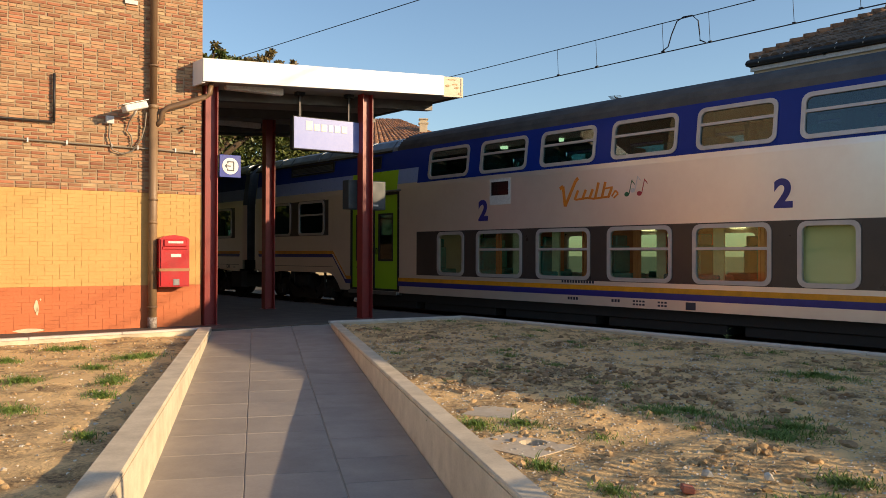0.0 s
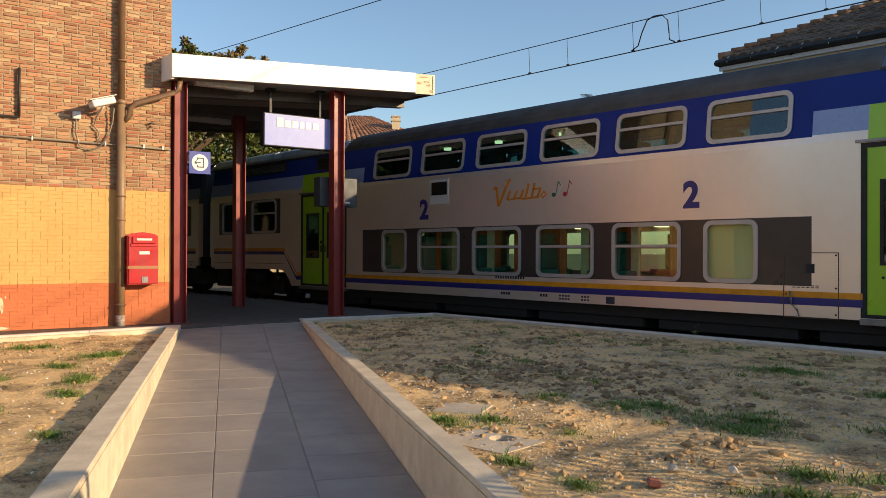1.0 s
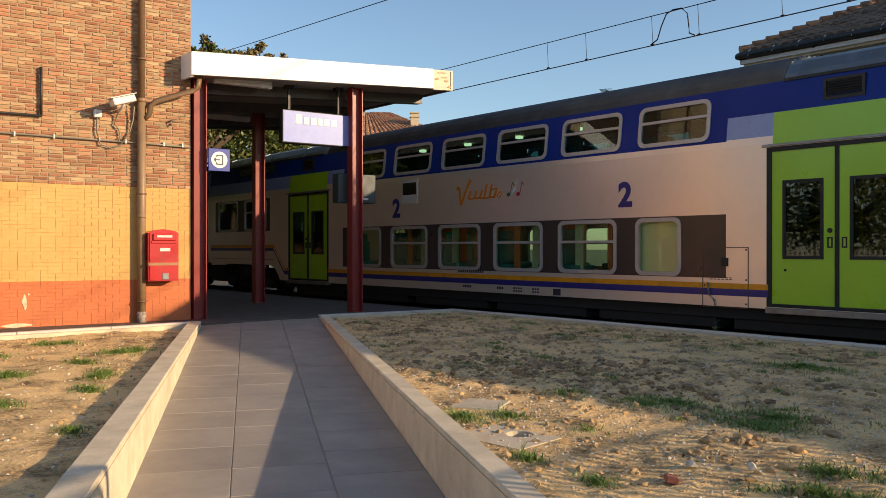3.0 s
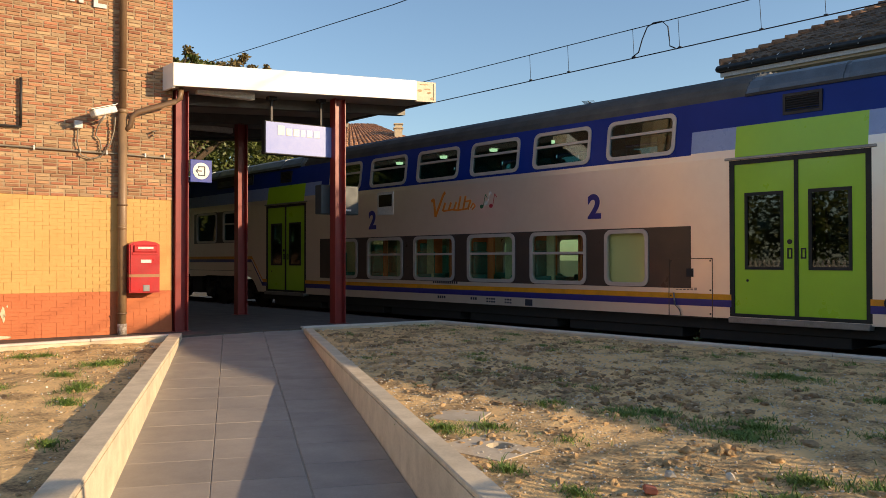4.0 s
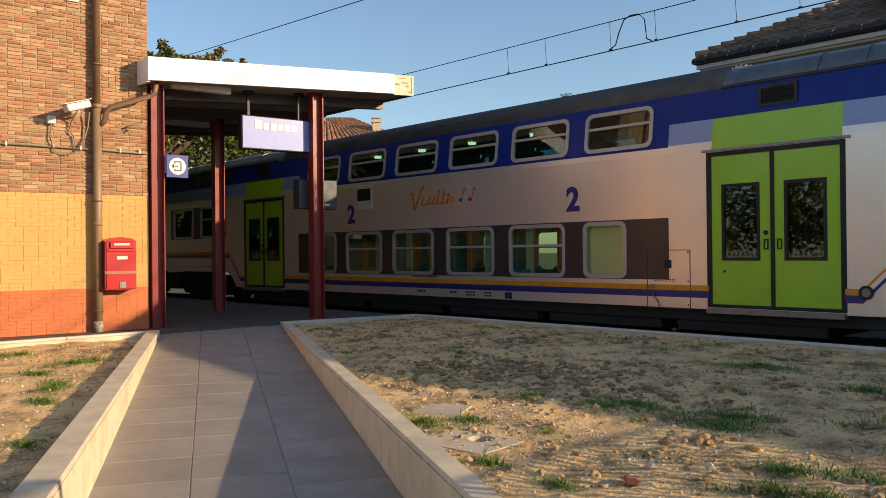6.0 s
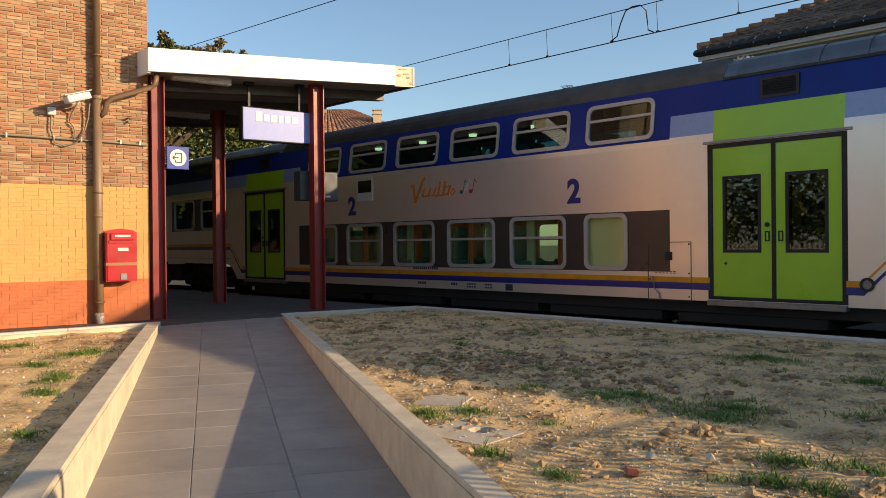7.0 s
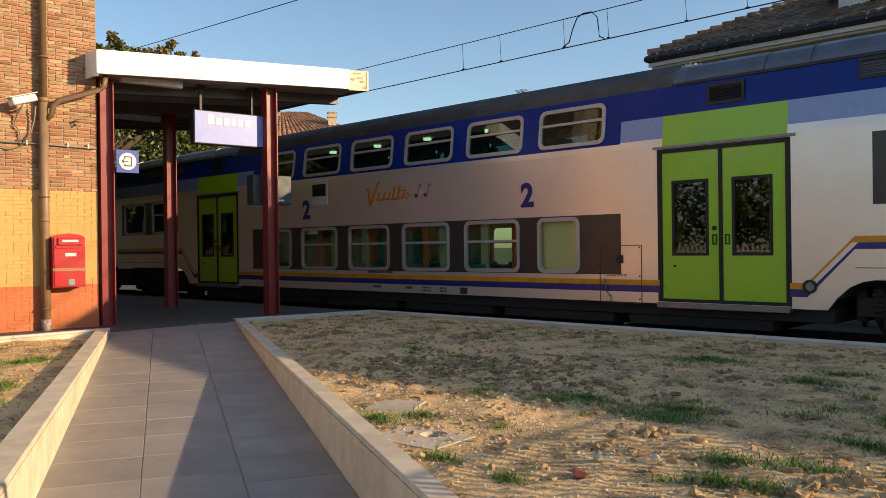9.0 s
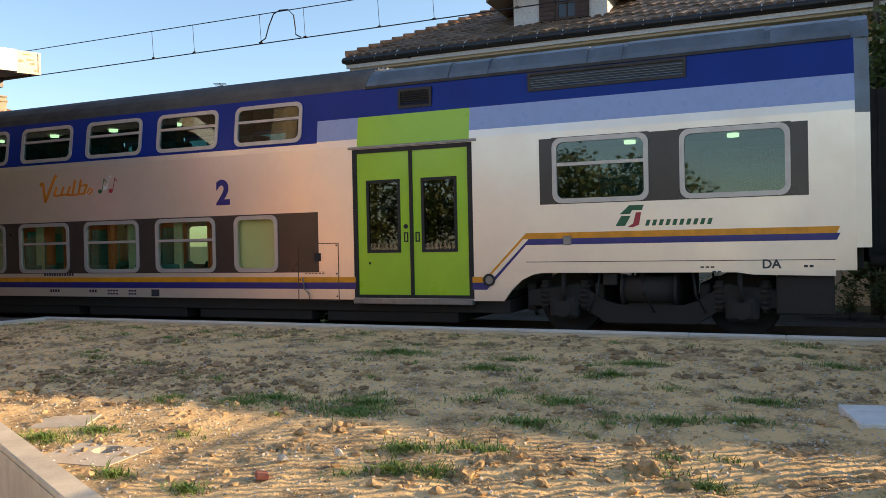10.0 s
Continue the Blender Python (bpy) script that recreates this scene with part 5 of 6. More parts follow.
# ---- trees ----
def tree(name, label, x, y, z, height, crown_z, blobs, leaf_m, count, size, seed, dry=0.0):
    rng = random.Random(seed)
    t = thing(name, label, "tree", pose(x, y, z))
    bm = bmesh.new()
    tube(bm, [(0, 0, -0.5), (0.1, 0.05, crown_z * 0.5), (0, 0.1, crown_z), (0.05, 0, height * 0.85)], 0.22 * height / 9, 9, r1=0.04)
    for bx, by, bz, r in blobs:
        st = Vector((0, 0.05, crown_z * 0.9))
        en = Vector((bx, by, bz))
        tube(bm, [st, st.lerp(en, 0.5) + Vector((0, 0, 0.2)), en, en + Vector((0, 0, r * 0.6))], 0.07, 6, r1=0.015)
    part("trunk", bm, BARK, t)
    verts, faces = [], []
    tot = sum(b[3] ** 2 for b in blobs)
    for bx, by, bz, r in blobs:
        for _ in range(int(count * r * r / tot)):
            d = Vector((rng.gauss(0, 1), rng.gauss(0, 1), rng.gauss(0, 1))).normalized()
            rad = r * rng.uniform(0.45, 1.08) * (1 + 0.35 * noise.noise(d * 2.2 + Vector((bx, by, bz))))
            c = Vector((bx, by, bz)) + d * rad
            u = Vector((rng.gauss(0, 1), rng.gauss(0, 1), rng.gauss(0, 0.6))).normalized()
            w = u.orthogonal().normalized()
            w.rotate(Matrix.Rotation(rng.uniform(0, 6.28), 3, u))
            s = size * rng.uniform(0.6, 1.3)
            k = len(verts)
            verts += [c, c + u * s * 0.5 + w * s * 0.28, c + u * s, c + u * s * 0.5 - w * s * 0.28]
            faces.append((k, k + 1, k + 2, k + 3))
    me = bpy.data.meshes.new("crown")
    me.from_pydata(verts, [], faces)
    me.materials.append(leaf_m)
    me.materials.append(LEAF_DRY)
    if dry:
        for f in me.polygons:
            f.material_index = int(f.center.z > dry + 1.2 * noise.noise(f.center * 0.8))
    part("crown", me, None, t)
    return t


CROWN = [(-2.35, 0, 10.65, 0.2), (-2.1, 0, 10.4, 0.22), (-1.8, 0, 10.1, 0.3), (-1.3, 0, 10.05, 0.34), (-0.7, 0, 10.15, 0.32), (-0.1, 0, 10.4, 0.26), (0.3, 0, 10.8, 0.2), (0.75, 0, 10.3, 0.22), (1.5, 0, 10.5, 0.15), (-3.0, 0, 10.1, 0.2),
         (-1.5, 0, 9.3, 0.7), (0.2, 0.4, 8.6, 1.3), (-2.4, 0.5, 7.9, 1.5), (1.6, 0.3, 8.4, 1.0), (0.0, 0.6, 7.9, 1.2), (1.5, 0.2, 9.2, 0.6), (-0.6, 0, 9.6, 0.7), (2.4, 0.4, 8.8, 0.5), (-3.6, 0.8, 8.6, 1.3), (-3.2, 1.5, 7.6, 1.5), (-1.2, 2.0, 7.8, 1.3), (1.2, 2.2, 8.2, 1.1)]
tree("broadleaf_tree", "leafy broadleaf tree with a ragged crown beyond the track", 17.8, 34.0, -0.5, 11.5, 4.0,
     [(-2.35, 0, 10.65, 0.2), (-2.1, 0, 10.4, 0.22), (-1.8, 0, 10.1, 0.3), (-1.3, 0, 10.05, 0.34), (-0.7, 0, 10.15, 0.32), (-0.1, 0, 10.4, 0.26), (0.3, 0, 10.8, 0.2), (0.75, 0, 10.3, 0.22), (1.5, 0, 10.5, 0.15), (-3.0, 0, 10.1, 0.2), (-1.5, 0, 9.3, 0.7), (0.2, 0.4, 8.4, 1.4), (-2.4, 0.5, 7.6, 1.6), (1.6, -0.4, 7.4, 1.6), (0.0, 0, 6.0, 2.0), (2.6, -1.2, 5.6, 1.7), (-2.2, 0.5, 5.4, 1.8), (0.8, -1.0, 4.2, 1.7), (3.6, -1.8, 4.6, 1.4), (1.5, 0.2, 9.2, 0.6), (-0.6, 0, 9.6, 0.7), (2.4, -0.4, 8.8, 0.5)], LEAF, 52000, 0.17, 3, 7.0)
tree("platform_tree", "leafy broadleaf tree with a ragged crown overhanging the track", 8.3, 20.5, -0.05, 6.2, 2.9,
     [(2.1 + 0.583 * x, -0.65 + 0.583 * y, 0.21 + 0.583 * z, 0.583 * r) for x, y, z, r in CROWN], LEAF, 36000, 0.105, 3, 5.9)
# added trees, mostly hidden by the station, that keep sky light off the coaches
for k, (x, y) in enumerate(((6.9, 22.4), (7.6, 26.5), (7.4, 31.0), (7.7, 35.5), (7.5, 40.5))):
    tree("platform_tree", "dense leafy tree added to shade the far coaches", x, y, -0.05, 8.0, 3.2,
         [(0, 0, 6.6 if k else 5.3, 1.7 if k else 1.2), (2.2, 0.6, 5.9 if k else 5.4, 1.6 if k else 1.1), (2.4, -1.4, 5.8 if k else 5.3, 1.5 if k else 1.0), (-1.4, -0.6, 5.7 if k else 5.0, 1.6 if k else 1.2), (0.6, 2.2, 5.8, 1.7 if k else 1.3), (0.4, -2.0, 5.9 if k else 5.2, 1.7 if k else 1.1), (3.3, 1.9, 5.6, 1.2), (3.4, -0.2, 5.6, 1.2), (1.2, 0.2, 5.0, 1.3), (-0.6, 1.6, 4.6, 1.2), (-0.6, -1.6, 4.5, 1.2), (0.8, 0.0, 3.6, 1.0)], LEAF, 20000, 0.28, 80 + k)["group"] = "trees of the platform"
tree("garden_tree", "tall leafy garden tree behind the end of the train", 16.9, -1.5, -0.5, 8.0, 2.0,
     [(0, 0, 3.8, 1.0), (0.3, 0.3, 2.8, 1.0), (0.2, -0.8, 3.0, 1.2), (0, 0.1, 1.6, 1.1), (-0.1, -1.0, 1.5, 1.0), (0, -0.6, 4.8, 1.0), (0, -1.8, 5.3, 1.3), (0.3, -3.0, 5.6, 1.5), (0.1, -2.2, 6.6, 1.0), (0.2, -4.4, 4.4, 1.5), (0, -3.2, 3.2, 1.6), (0.1, -5.3, 5.4, 1.3), (0.2, -6.2, 4.0, 1.4)], LEAF, 34000, 0.17, 5)


# ---- soil: grass, clods and stones ----
def tufts(name, label, spots, seed, z, density=700):
    """Grass blades scattered over spots of x, y and reach."""
    rng = random.Random(seed)
    verts, faces = [], []
    for x, y, r in spots:
        for _ in range(int(density * (r / 0.3) ** 1.4)):
            a, d = rng.uniform(0, 6.283), r * abs(rng.gauss(0, 0.42))
            px, py = x + d * math.cos(a) * 0.75, y + d * math.sin(a) * 1.25
            h = rng.uniform(0.012, 0.042) * (2.0 if rng.random() < 0.04 else 1)
            lean = rng.uniform(0, 6.283)
            lx, ly = math.cos(lean) * h * rng.uniform(0.6, 2.0), math.sin(lean) * h * rng.uniform(0.6, 2.0)
            w = rng.uniform(0.002, 0.004)
            wx, wy = -math.sin(lean) * w, math.cos(lean) * w
            zz = z + soil_height(px, py) - 0.004
            k = len(verts)
            verts += [(px - wx, py - wy, zz), (px + wx, py + wy, zz), (px + lx * 0.5 + wx * 0.8, py + ly * 0.5 + wy * 0.8, zz + h * 0.7), (px + lx * 0.5 - wx * 0.8, py + ly * 0.5 - wy * 0.8, zz + h * 0.7), (px + lx, py + ly, zz + h * 0.95)]
            faces += [(k, k + 1, k + 2, k + 3), (k + 3, k + 2, k + 4)]
    me = bpy.data.meshes.new(name)
    me.from_pydata(verts, [], faces)
    me.materials.append(GRASS)
    return tagged(new(name, me), label, "grass", kind="stuff")


PLOT_GRASS = [(4.93, 3.51, 0.3), (5.18, 3.4, 0.3), (4.99, 2.67, 0.45), (5.26, 2.68, 0.4), (5.72, 1.36, 0.35), (4.96, 1.4, 0.3), (4.28, 1.47, 0.3), (4.16, 1.83, 0.25), (4.03, 0.24, 0.2), (6.08, 0.08, 0.3), (5.39, 0.18, 0.25), (3.73, 1.71, 0.2),
              (3.68, 4.05, 0.3), (3.22, 3.0, 0.15), (3.94, 3.88, 0.2), (7.52, 1.17, 0.35), (6.94, 2.41, 0.35), (7.61, 3.65, 0.5), (7.63, 2.38, 0.3), (6.86, 1.28, 0.25), (5.35, 0.57, 0.3), (3.76, 1.48, 0.2), (3.18, 2.51, 0.15), (7.82, -0.48, 0.3)]
tufts("grass", "low green weeds and grass tufts in the soil plot", PLOT_GRASS, 4, -0.055)
rng = random.Random(8)
thin = [(rng.uniform(3.5, 9.3), rng.uniform(-3, 10.5), rng.uniform(0.08, 0.3)) for _ in range(130)]
tufts("sparse_grass", "thin scattered grass blades over the soil plot", [s for s in thin if q_of(s[0], s[1]) > 1.5], 5, -0.055, 150)
BED_GRASS = [(2.79, 10.54, 0.3), (3.03, 10.49, 0.25), (3.21, 9.24, 0.4), (3.43, 9.32, 0.3), (2.63, 8.61, 0.3), (2.55, 7.71, 0.25), (2.4, 7.46, 0.2), (1.84, 8.11, 0.35), (1.46, 6.67, 0.3), (1.61, 5.42, 0.18), (2.19, 6.95, 0.25), (2.08, 9.77, 0.3)]
tufts("bed_grass", "low green grass tufts in the soil bed", BED_GRASS, 6, -0.085)


def lumps(name, label, places, m, seed, flat=0.75):
    """Rough broken lumps: places of x, y, z and size."""
    rng = random.Random(seed)
    bm = bmesh.new()
    bmesh.ops.create_icosphere(bm, subdivisions=2, radius=1)
    base, tri = [v.co.copy() for v in bm.verts], [[v.index for v in f.verts] for f in bm.faces]
    bm.free()
    bm = bmesh.new()
    bmesh.ops.create_icosphere(bm, subdivisions=1, radius=1)
    low, tri_low = [v.co.copy() for v in bm.verts], [[v.index for v in f.verts] for f in bm.faces]
    bm.free()
    verts, faces = [], []
    for x, y, z, s in places:
        vs, fs = (base, tri) if s > 0.035 else (low, tri_low)
        o = Vector((rng.uniform(0, 99), rng.uniform(0, 99), 0))
        turn = Matrix.Rotation(rng.uniform(0, 6.28), 3, "Z") @ Matrix.Diagonal((rng.uniform(0.8, 1.4), rng.uniform(0.7, 1.1), flat * rng.uniform(0.7, 1.2)))
        k = len(verts)
        for v in vs:
            r = s * (1 + 0.7 * noise.noise(v * 1.4 + o) + 0.5 * noise.noise(v * 3.5 + o))
            verts.append(turn @ (v * r) + Vector((x, y, z)))
        faces += [[k + i for i in f] for f in fs]
    me = bpy.data.meshes.new(name)
    me.from_pydata(verts, [], faces)
    me.materials.append(m)
    return tagged(new(name, me), label, "soil" if m in (CLOD, DARKCLOD) else "stones", kind="stuff")


CLODS = [(4.47, 2.48, 0.09), (4.05, 1.26, 0.10), (4.16, 0.51, 0.11), (3.96, 0.99, 0.08), (4.73, 0.67, 0.06), (3.99, 2.51, 0.06), (6.27, 3.27, 0.07), (3.77, 1.33, 0.06), (4.62, 0.47, 0.05), (4.8, -0.03, 0.05), (7.51, 1.84, 0.05), (7.8, 0.82, 0.05), (3.59, 1.55, 0.05), (4.0, 2.3, 0.05)]
rng = random.Random(21)
places = []
for x, y, s in CLODS:
    places.append((x, y, -0.055 + s * 0.1, s * 0.62))
    for _ in range(34):
        d = abs(rng.gauss(0, 1)) * s * 1.7
        a = rng.uniform(0, 6.28)
        px, py = x + d * math.cos(a), y + d * math.sin(a)
        places.append((px, py, -0.052 + soil_height(px, py), s * rng.uniform(0.1, 0.4)))
dark = []
for _ in range(900):
    px, py = rng.gauss(5.7, 0.55), rng.gauss(5.1, 0.85)
    if q_of(px, py) > 1.45:
        dark.append((px, py, -0.05 + soil_height(px, py), 0.009 + 0.036 * rng.random() ** 2.6))
# extra dark clods over the shaded side of the plot, to deepen its shade
shade_heaps = [(rng.uniform(5.3, 9.3), rng.uniform(-1.5, 10.3), rng.uniform(0.12, 0.4)) for _ in range(60)]
for hx, hy, hr in shade_heaps:
    for _ in range(int(70 * hr)):
        px, py = rng.gauss(hx, hr * 0.5), rng.gauss(hy, hr)
        if q_of(px, py) > 1.45 and px < 9.45 and py < 11.2 - 0.185 * (px - 7.15):
            dark.append((px, py, -0.05 + soil_height(px, py), 0.008 + 0.045 * rng.random() ** 3))
lumps("dark_clods", "rough dark clods of turned earth, more added to deepen the shaded soil", dark, DARKCLOD, 12, 0.6)
for _ in range(9000):
    px, py = rng.uniform(1.5, 9.45), rng.uniform(-4, 11)
    if q_of(px, py) > 1.35 and py < 11.25 - 0.185 * (px - 7.15):
        places.append((px, py, -0.055 + soil_height(px, py), 0.006 + 0.03 * rng.random() ** 3.2))
lumps("soil_clods", "broken sandy clods over the soil plot", places, CLOD, 1)
places = []
for _ in range(3800):
    px, py = rng.uniform(-2, 5), rng.uniform(3, 11.4)
    if q_of(px, py) < -0.9:
        places.append((px, py, -0.085 + soil_height(px, py), 0.006 + 0.02 * rng.random() ** 3))
lumps("bed_clods", "small broken clods over the soil bed", places, CLOD, 2)
places = []
for _ in range(4200):
    px, py = rng.uniform(1.5, 9.45), rng.uniform(-4, 11)
    if q_of(px, py) > 1.35 and py < 11.25 - 0.185 * (px - 7.15):
        places.append((px, py, -0.052 + soil_height(px, py), 0.004 + 0.012 * rng.random() ** 4))
    px, py = rng.uniform(-2, 5), rng.uniform(3, 11.4)
    if q_of(px, py) < -0.9:
        places.append((px, py, -0.082 + soil_height(px, py), 0.004 + 0.011 * rng.random() ** 4))
for _ in range(20000):
    px, py = rng.uniform(2.2, 8.2), rng.uniform(-0.8, 8.8)
    if q_of(px, py) > 1.33:
        places.append((px, py, -0.053 + soil_height(px, py), 0.003 + 0.007 * rng.random() ** 2))
places += [(3.73, 2.34, -0.03, 0.035), (3.91, 2.11, -0.03, 0.028)]
lumps("pebbles", "pale gravel stones strewn over the soil", places, PEBBLE, 3)
places = []
for _ in range(3500):
    px, py = rng.uniform(9.7, 11.9), rng.uniform(-6, 24)
    places.append((px, py, -0.42, rng.uniform(0.02, 0.04)))
lumps("ballast_stones", "grey ballast stones beside the rail", places, PEBBLE, 9)

fragment = thing("brick_fragment", "broken red brick lying on the soil", "brick", pose(3.46, 2.28, -0.045, 8, 5, 40))
bm = bmesh.new()
box(bm, -0.055, 0.05, -0.03, 0.03, -0.02, 0.012, bevel=0.006)
part("piece", bm, mat("red_brick", (0.40, 0.13, 0.08), None, 0.9), fragment)
cover = thing("manhole_slab", "flat concrete manhole slab with a round opening", "manhole", pose(3.60, 3.44, -0.086, 0, 0, 6))
bm = bmesh.new()
hole = [(0.085 * math.cos(k * math.pi / 8), 0.085 * math.sin(k * math.pi / 8)) for k in range(16)]
outer = []
for cx, cy in hole:
    s = 1.0 / max(abs(cx), abs(cy))
    outer.append((cx * s * 0.20 - 0.10, cy * s * 0.26 + 0.02))
rows_ = [[bm.verts.new((x, y, z)) for x, y in o] for z in (-0.10, 0.035) for o in (outer, hole)]
for a, b in ((0, 1), (2, 3), (0, 2), (1, 3)):
    for i in range(16):
        bm.faces.new((rows_[a][i], rows_[a][(i + 1) % 16], rows_[b][(i + 1) % 16], rows_[b][i]))
DUSTY = mat("dusty_concrete", (0.58, 0.50, 0.39), (0.46, 0.37, 0.26), 0.9, scale=7, bump=0.3)
part("slab", bm, DUSTY, cover)
# black disc painting the shade at the bottom of the hole
bm = bmesh.new()
slab(bm, [(x * 0.99, y * 0.99) for x, y in hole], -0.098, -0.09)
part("dark_opening", bm, BLACK, cover)
plate1 = thing("concrete_plate", "small square concrete plate sunk in the soil", "plate", pose(4.08, 4.30, -0.066, 0, 0, 30))
bm = bmesh.new()
box(bm, -0.18, 0.18, -0.18, 0.18, -0.04, 0.018, bevel=0.006)
part("slab", bm, DUSTY, plate1)
white = thing("white_slab", "flat white stone slab on the soil", "slab", pose(5.72, -0.72, -0.03, 0, 0, 10))
bm = bmesh.new()
box(bm, -0.28, 0.28, -0.40, 0.30, -0.04, 0.02, bevel=0.006)
part("slab", bm, SIGNWHITE, white)

# ---- tube barrier at the foot of the ramp ----
barrier = thing("tube_barrier", "bent steel tube barrier beside the footpath", "barrier", pose(0.10, 0.17, -0.06))
for k, o in enumerate((0.0, 0.11)):
    bm = bmesh.new()
    a, b = Vector((4.10, -0.80, 0)), Vector((3.10, -1.38, 0))
    d = (b - a).normalized()
    a, b, h = a + d * o, b - d * o, 1.62 - o
    tube(bm, [a, a + Vector((0, 0, h - 0.12)), a + d * 0.03 + Vector((0, 0, h - 0.04)), a + d * 0.10 + Vector((0, 0, h)), b - d * 0.10 + Vector((0, 0, h)), b - d * 0.03 + Vector((0, 0, h - 0.04)), b + Vector((0, 0, h - 0.12)), b], 0.033, 10)
    part("tube", bm, STEEL, barrier)

# ---- the yard and garden on the near side, seen in the coach windows ----
# unseen ground, its sandy colour picked to throw warm light on the train
bm = bmesh.new()
box(bm, -80, -8.95, -80, 80, -0.6, -0.1)
box(bm, -8.95, 9.6, -80, -14.05, -0.6, -0.1)
box(bm, -8.95, -1.4, -14.05, -5.95, -0.6, -0.1)
box(bm, -8.95, -0.8, 11.7, 60, -0.6, -0.1)
tagged(part("yard", bm, YARD), "unseen sandy yard, pale to bounce warm light onto the coaches", kind="structure")
fence = thing("picket_fence", "white wooden picket fence along the yard", "fence", pose(-9.6, 9, -0.1, 0, 0, 0))
bm = bmesh.new()
box(bm, -0.02, 0.02, -10, 14, 0.25, 0.33)
part("lower_rail", bm, LABEL, fence)
bm = bmesh.new()
box(bm, -0.02, 0.02, -10, 14, 0.85, 0.93)
part("upper_rail", bm, LABEL, fence)
bm = bmesh.new()
plate(bm, [(-0.045, 0.0), (0.045, 0.0), (0.045, 1.08), (0.0, 1.15), (-0.045, 1.08)], 0.02, 0.04)
picket = mesh("picket", bm, LABEL)
for k in range(120):
    part("picket", picket, None, fence, at=pose(0, -9.95 + 0.2 * k, 0))
for k, (x, y, h) in enumerate(((-14, 6.3, 4.6), (-16, 10, 5.4), (-14.5, 14, 6.5), (-15, 20, 7.0))):
    tree("yard_tree", "leafy garden tree beyond the picket fence", x, y, -0.1, h, h * 0.3,
         [(0, 0, h * 0.8, 1.3), (0.8, 1.2, h * 0.55, 1.7), (-0.6, -1.3, h * 0.5, 1.8), (0.5, 0.2, h * 0.3, 1.7), (0.2, 2.3, h * 0.35, 1.3), (0, -2.4, h * 0.3, 1.3)], LEAF, 5000, 0.3, 40 + k)["group"] = "trees of the yard"

# unseen tree line, added to block horizon glow on the sun's side
for k, (x, y, h) in enumerate(((42, -34, 8), (34, -40, 9), (26, -45, 8), (18, -48, 9), (9, -49, 8), (0, -48, 9), (-9, -46, 8), (-18, -42, 9))):
    tree("far_tree", "unseen distant tree added to block the low southern sky", x, y, -0.1, h, h * 0.25,
         [(0, 0, h * 0.78, 2.0), (2.6, 1.2, h * 0.5, 2.6), (-2.6, -1.0, h * 0.5, 2.7), (0.5, 0.2, h * 0.28, 2.6), (4.2, 0.3, h * 0.3, 2.3), (-4.4, -0.4, h * 0.28, 2.3)], LEAF, 4200, 0.6, 70 + k)["group"] = "far trees round the yard"


# ---- weeds along the track ----
def weed(x, y, z, h, n, seed):
    rng = random.Random(seed)
    t = thing("track_weed", "straggly green weed beside the track", "plant", pose(x, y, z), "weeds beside the track")
    verts, faces = [], []
    for _ in range(n):
        a, d = rng.uniform(0, 6.28), rng.uniform(0, 0.45) * h
        top = Vector((d * math.cos(a), d * math.sin(a), h * rng.uniform(0.4, 1.0)))
        for k in range(5):
            c = top * (0.35 + 0.15 * k)
            u = Vector((rng.gauss(0, 1), rng.gauss(0, 1), rng.uniform(0, 1))).normalized()
            w = u.orthogonal().normalized()
            s = 0.06 * rng.uniform(0.6, 1.4) * (h ** 0.5)
            i = len(verts)
            verts += [c, c + u * s * 0.5 + w * s * 0.22, c + u * s, c + u * s * 0.5 - w * s * 0.22]
            faces.append((i, i + 1, i + 2, i + 3))
        i = len(verts)
        verts += [Vector((0, 0, -0.05)), Vector((0.012, 0, -0.05)), top]
        faces.append((i, i + 1, i + 2))
    me = bpy.data.meshes.new("foliage")
    me.from_pydata(verts, [], faces)
    me.materials.append(LEAF)
    part("foliage", me, None, t)


for k, (x, y, z, h, n) in enumerate(((9.95, 5.9, -0.42, 0.55, 22), (9.9, 7.6, -0.42, 0.45, 14), (15.9, -1.4, -0.42, 1.3, 90), (15.6, -2.6, -0.42, 1.0, 80), (16.0, -0.2, -0.42, 1.1, 80), (15.8, 1.6, -0.42, 0.7, 60), (15.9, 3.4, -0.42, 0.7, 60), (9.9, -1.6, -0.42, 0.4, 20), (15.8, 0.8, -0.42, 0.8, 60)) + tuple((15.5 + 0.3 * (k % 3), -3.4 + 0.62 * k, -0.42, 0.75 + 0.12 * (k % 4), 110) for k in range(20))):
    weed(x, y, z, h, n, 60 + k)


# ---- bar railing at the end of the plot, whose shadow streaks the soil ----
railing = thing("bar_railing", "painted steel railing of thin upright bars", "railing", pose(0, -1.42, -0.06))
for z in (0.12, 1.41):
    bm = bmesh.new()
    box(bm, 2.9, 9.4, -0.012, 0.012, z - 0.010, z + 0.010)
    part("rail", bm, GUTTER, railing)
bm = bmesh.new()
box(bm, -0.014, 0.014, -0.008, 0.008, 0.10, 1.42)
bar_me = mesh("bar", bm, GUTTER)
for k in range(74):
    part("bar", bar_me, None, railing, at=pose(2.95 + 0.088 * k, 0, 0))
for x in (2.9, 5.05, 7.2, 9.38):
    bm = bmesh.new()
    box(bm, x - 0.016, x + 0.016, -0.02, 0.02, -0.1, 1.44, bevel=0.004)
    part("post", bm, GUTTER, railing)


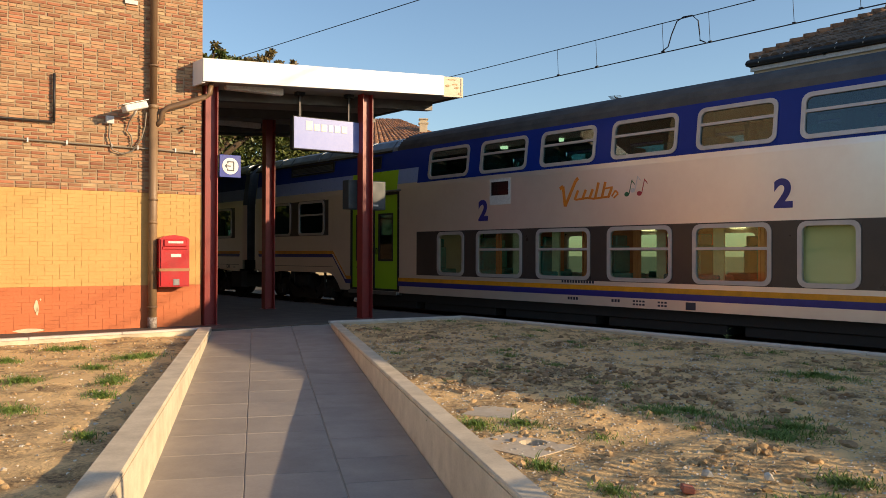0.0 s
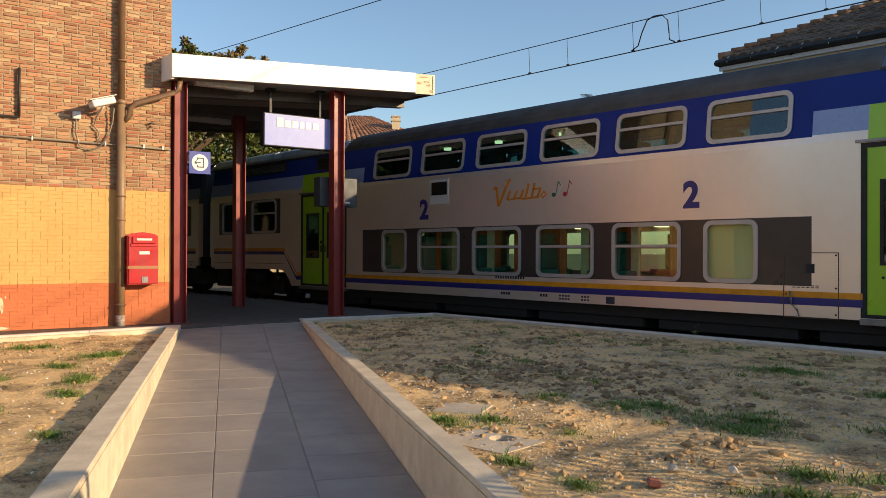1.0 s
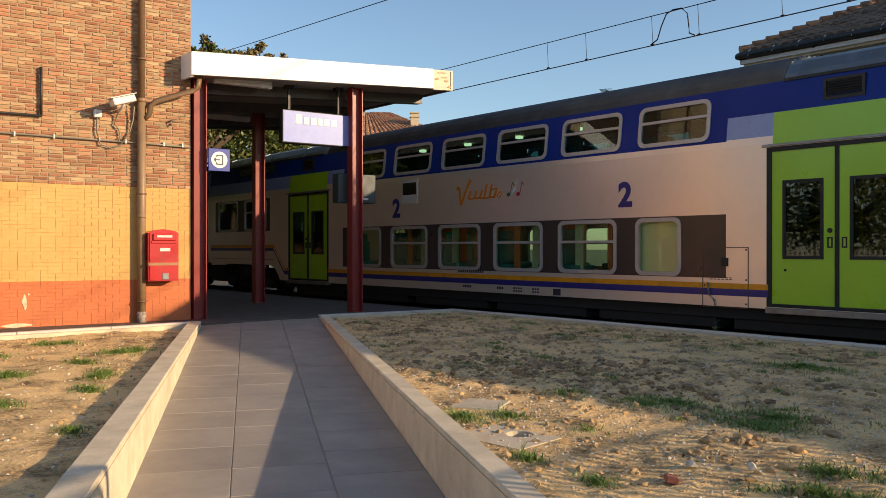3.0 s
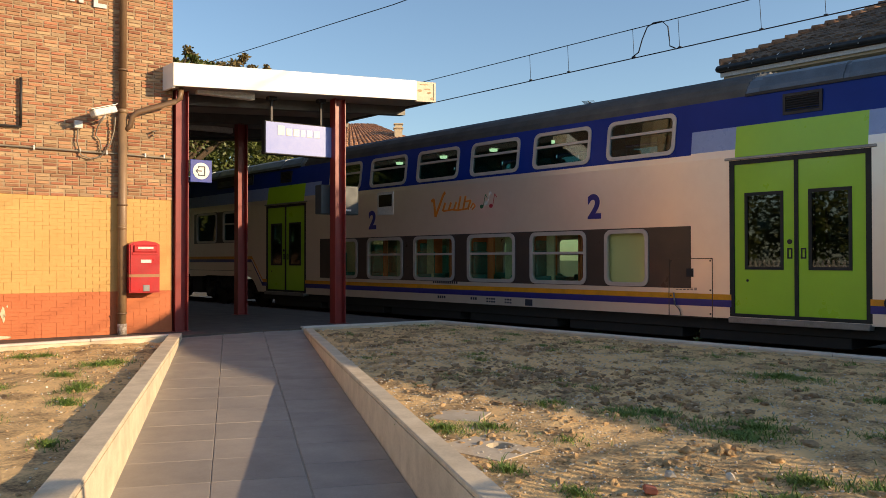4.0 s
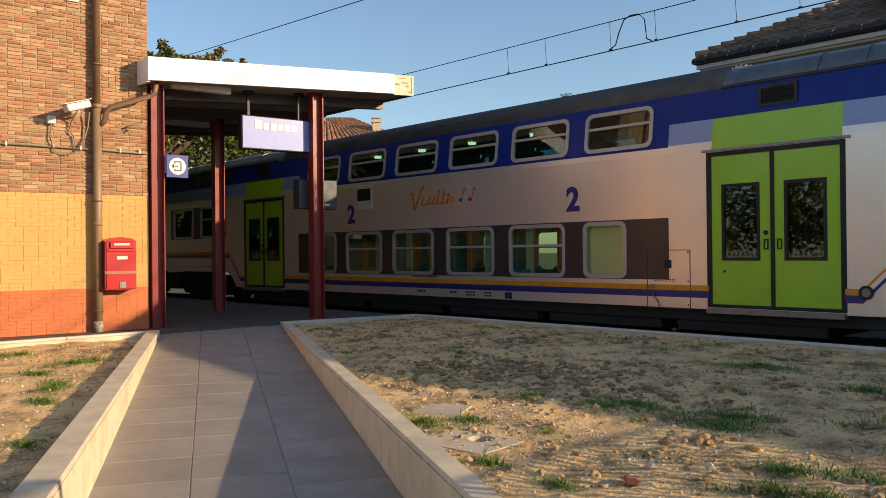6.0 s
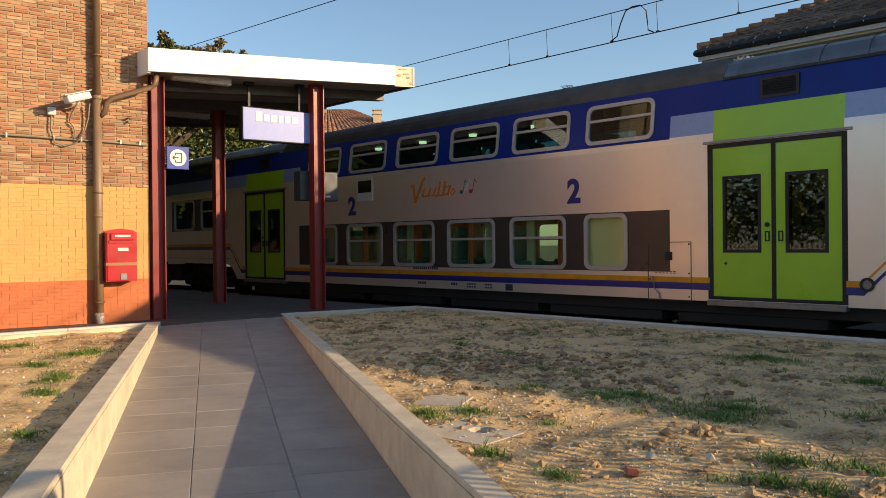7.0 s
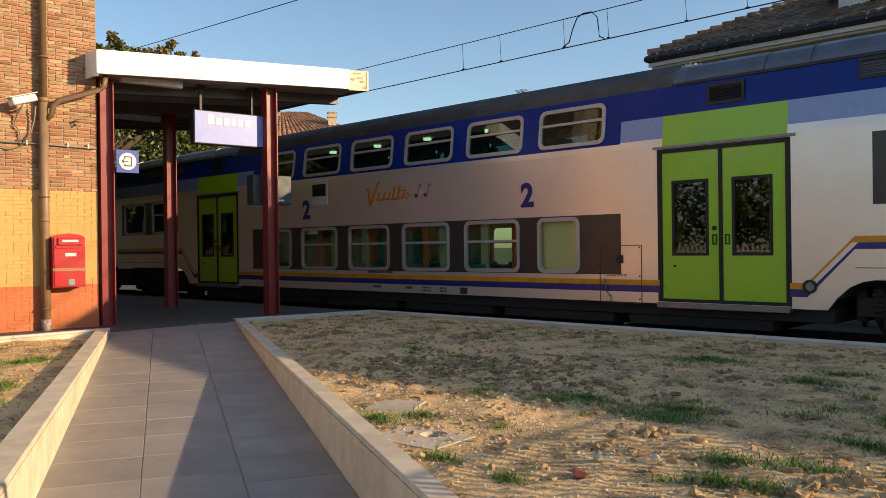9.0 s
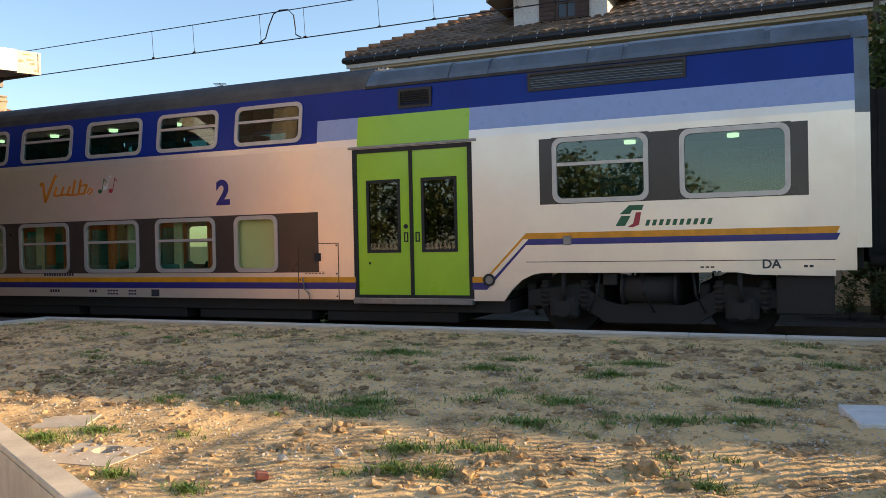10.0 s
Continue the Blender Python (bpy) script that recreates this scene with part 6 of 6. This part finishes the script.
# ---- tiles of the ramp ----
def brick_mesh(name, w, h, d, m, chamfer=0.004):
    bm = bmesh.new()
    fs = box(bm, -w / 2, w / 2, -d, 0.02, -h / 2, h / 2)
    for v in bm.verts:
        if v.co.y < 0:
            v.co.x -= math.copysign(chamfer, v.co.x)
            v.co.z -= math.copysign(chamfer, v.co.z)
    return mesh(name, bm, m)


bm = bmesh.new()
box(bm, -0.2985, 0.2985, -0.2655, 0.2655, -0.03, 0.0)
bmesh.ops.bevel(bm, geom=[e for e in bm.edges if all(v.co.z > -0.01 for v in e.verts)], offset=0.003, segments=1, affect="EDGES")
tile_me = mesh("tile", bm, TILE)
tilt = math.degrees(math.atan(0.037))
for col, (q0, q1) in enumerate(((-0.67, -0.065), (-0.065, 0.535), (0.535, 1.145))):
    for i in range(33):
        p = 5.383 - 0.537 * 17 + 0.537 * i + (0.27 if col == 2 else 0.0)
        if p + 0.537 > 13.45:
            continue
        q, pc = (q0 + q1) / 2, p + 0.2685
        part("tile", tile_me, None, ramp, at=Matrix.Translation(on_path(pc, q, ramp_z(pc) + random.uniform(-0.001, 0.001))) @ pose(0, 0, 0, 0, 0, -27.2) @ pose(0, 0, 0, tilt))

# ---- bricks of the station wall ----
kinds = {"brick": [brick_mesh("brick", 0.181, 0.0435, 0.007, m) for m in (BRICK, BRICK, BRICK_DARK, BRICK_PALE)], "ochre": [brick_mesh("painted_brick", 0.1895, 0.0518, 0.0010, OCHRE, 0.0012)], "terra": [brick_mesh("painted_brick", 0.1905, 0.0525, 0.0008, TERRA, 0.001)]}
pools = {}
rng = random.Random(11)
for c in range(102):
    z = 0.027 + 0.0529 * c
    which = "terra" if z < 0.61 else "ochre" if z < 2.02 else "brick"
    x = 0.0
    while x > -3.9:
        w = 0.096 if (x == 0.0 and c % 2) else 0.192
        if rng.random() < 0.12:
            w = 0.096
        xc = x - w / 2
        me = rng.choice(kinds[which])
        loose = 1.0 if which == "brick" else 0.22
        m = pose(xc, loose * rng.uniform(-0.004, 0.003), z + loose * rng.uniform(-0.0025, 0.0025), 0, loose * rng.uniform(-0.7, 0.7), loose * rng.uniform(-0.8, 0.8))
        if w < 0.15:
            m = m @ Matrix.Diagonal((0.47, 1, 1, 1))
        elif which == "brick":
            m = m @ Matrix.Diagonal((rng.uniform(0.93, 1.0), 1, rng.uniform(0.86, 1.02), 1))
        x -= w
        if which == "brick" and 2.02 < z < 3.45 and xc > -1.75:
            part("brick", me, None, front, at=m)
        else:
            pools.setdefault((which, me.materials[0].name), []).append((me, m))
for (which, mname), items in pools.items():
    verts, faces = [], []
    for me, m in items:
        k = len(verts)
        verts += [m @ v.co for v in me.vertices]
        faces += [[k + i for i in f.vertices] for f in me.polygons]
    me = bpy.data.meshes.new("brickwork")
    me.from_pydata(verts, [], faces)
    me.materials.append(bpy.data.materials[mname])
    tagged(part("brickwork", me, None, front), kind="stuff")

motions()
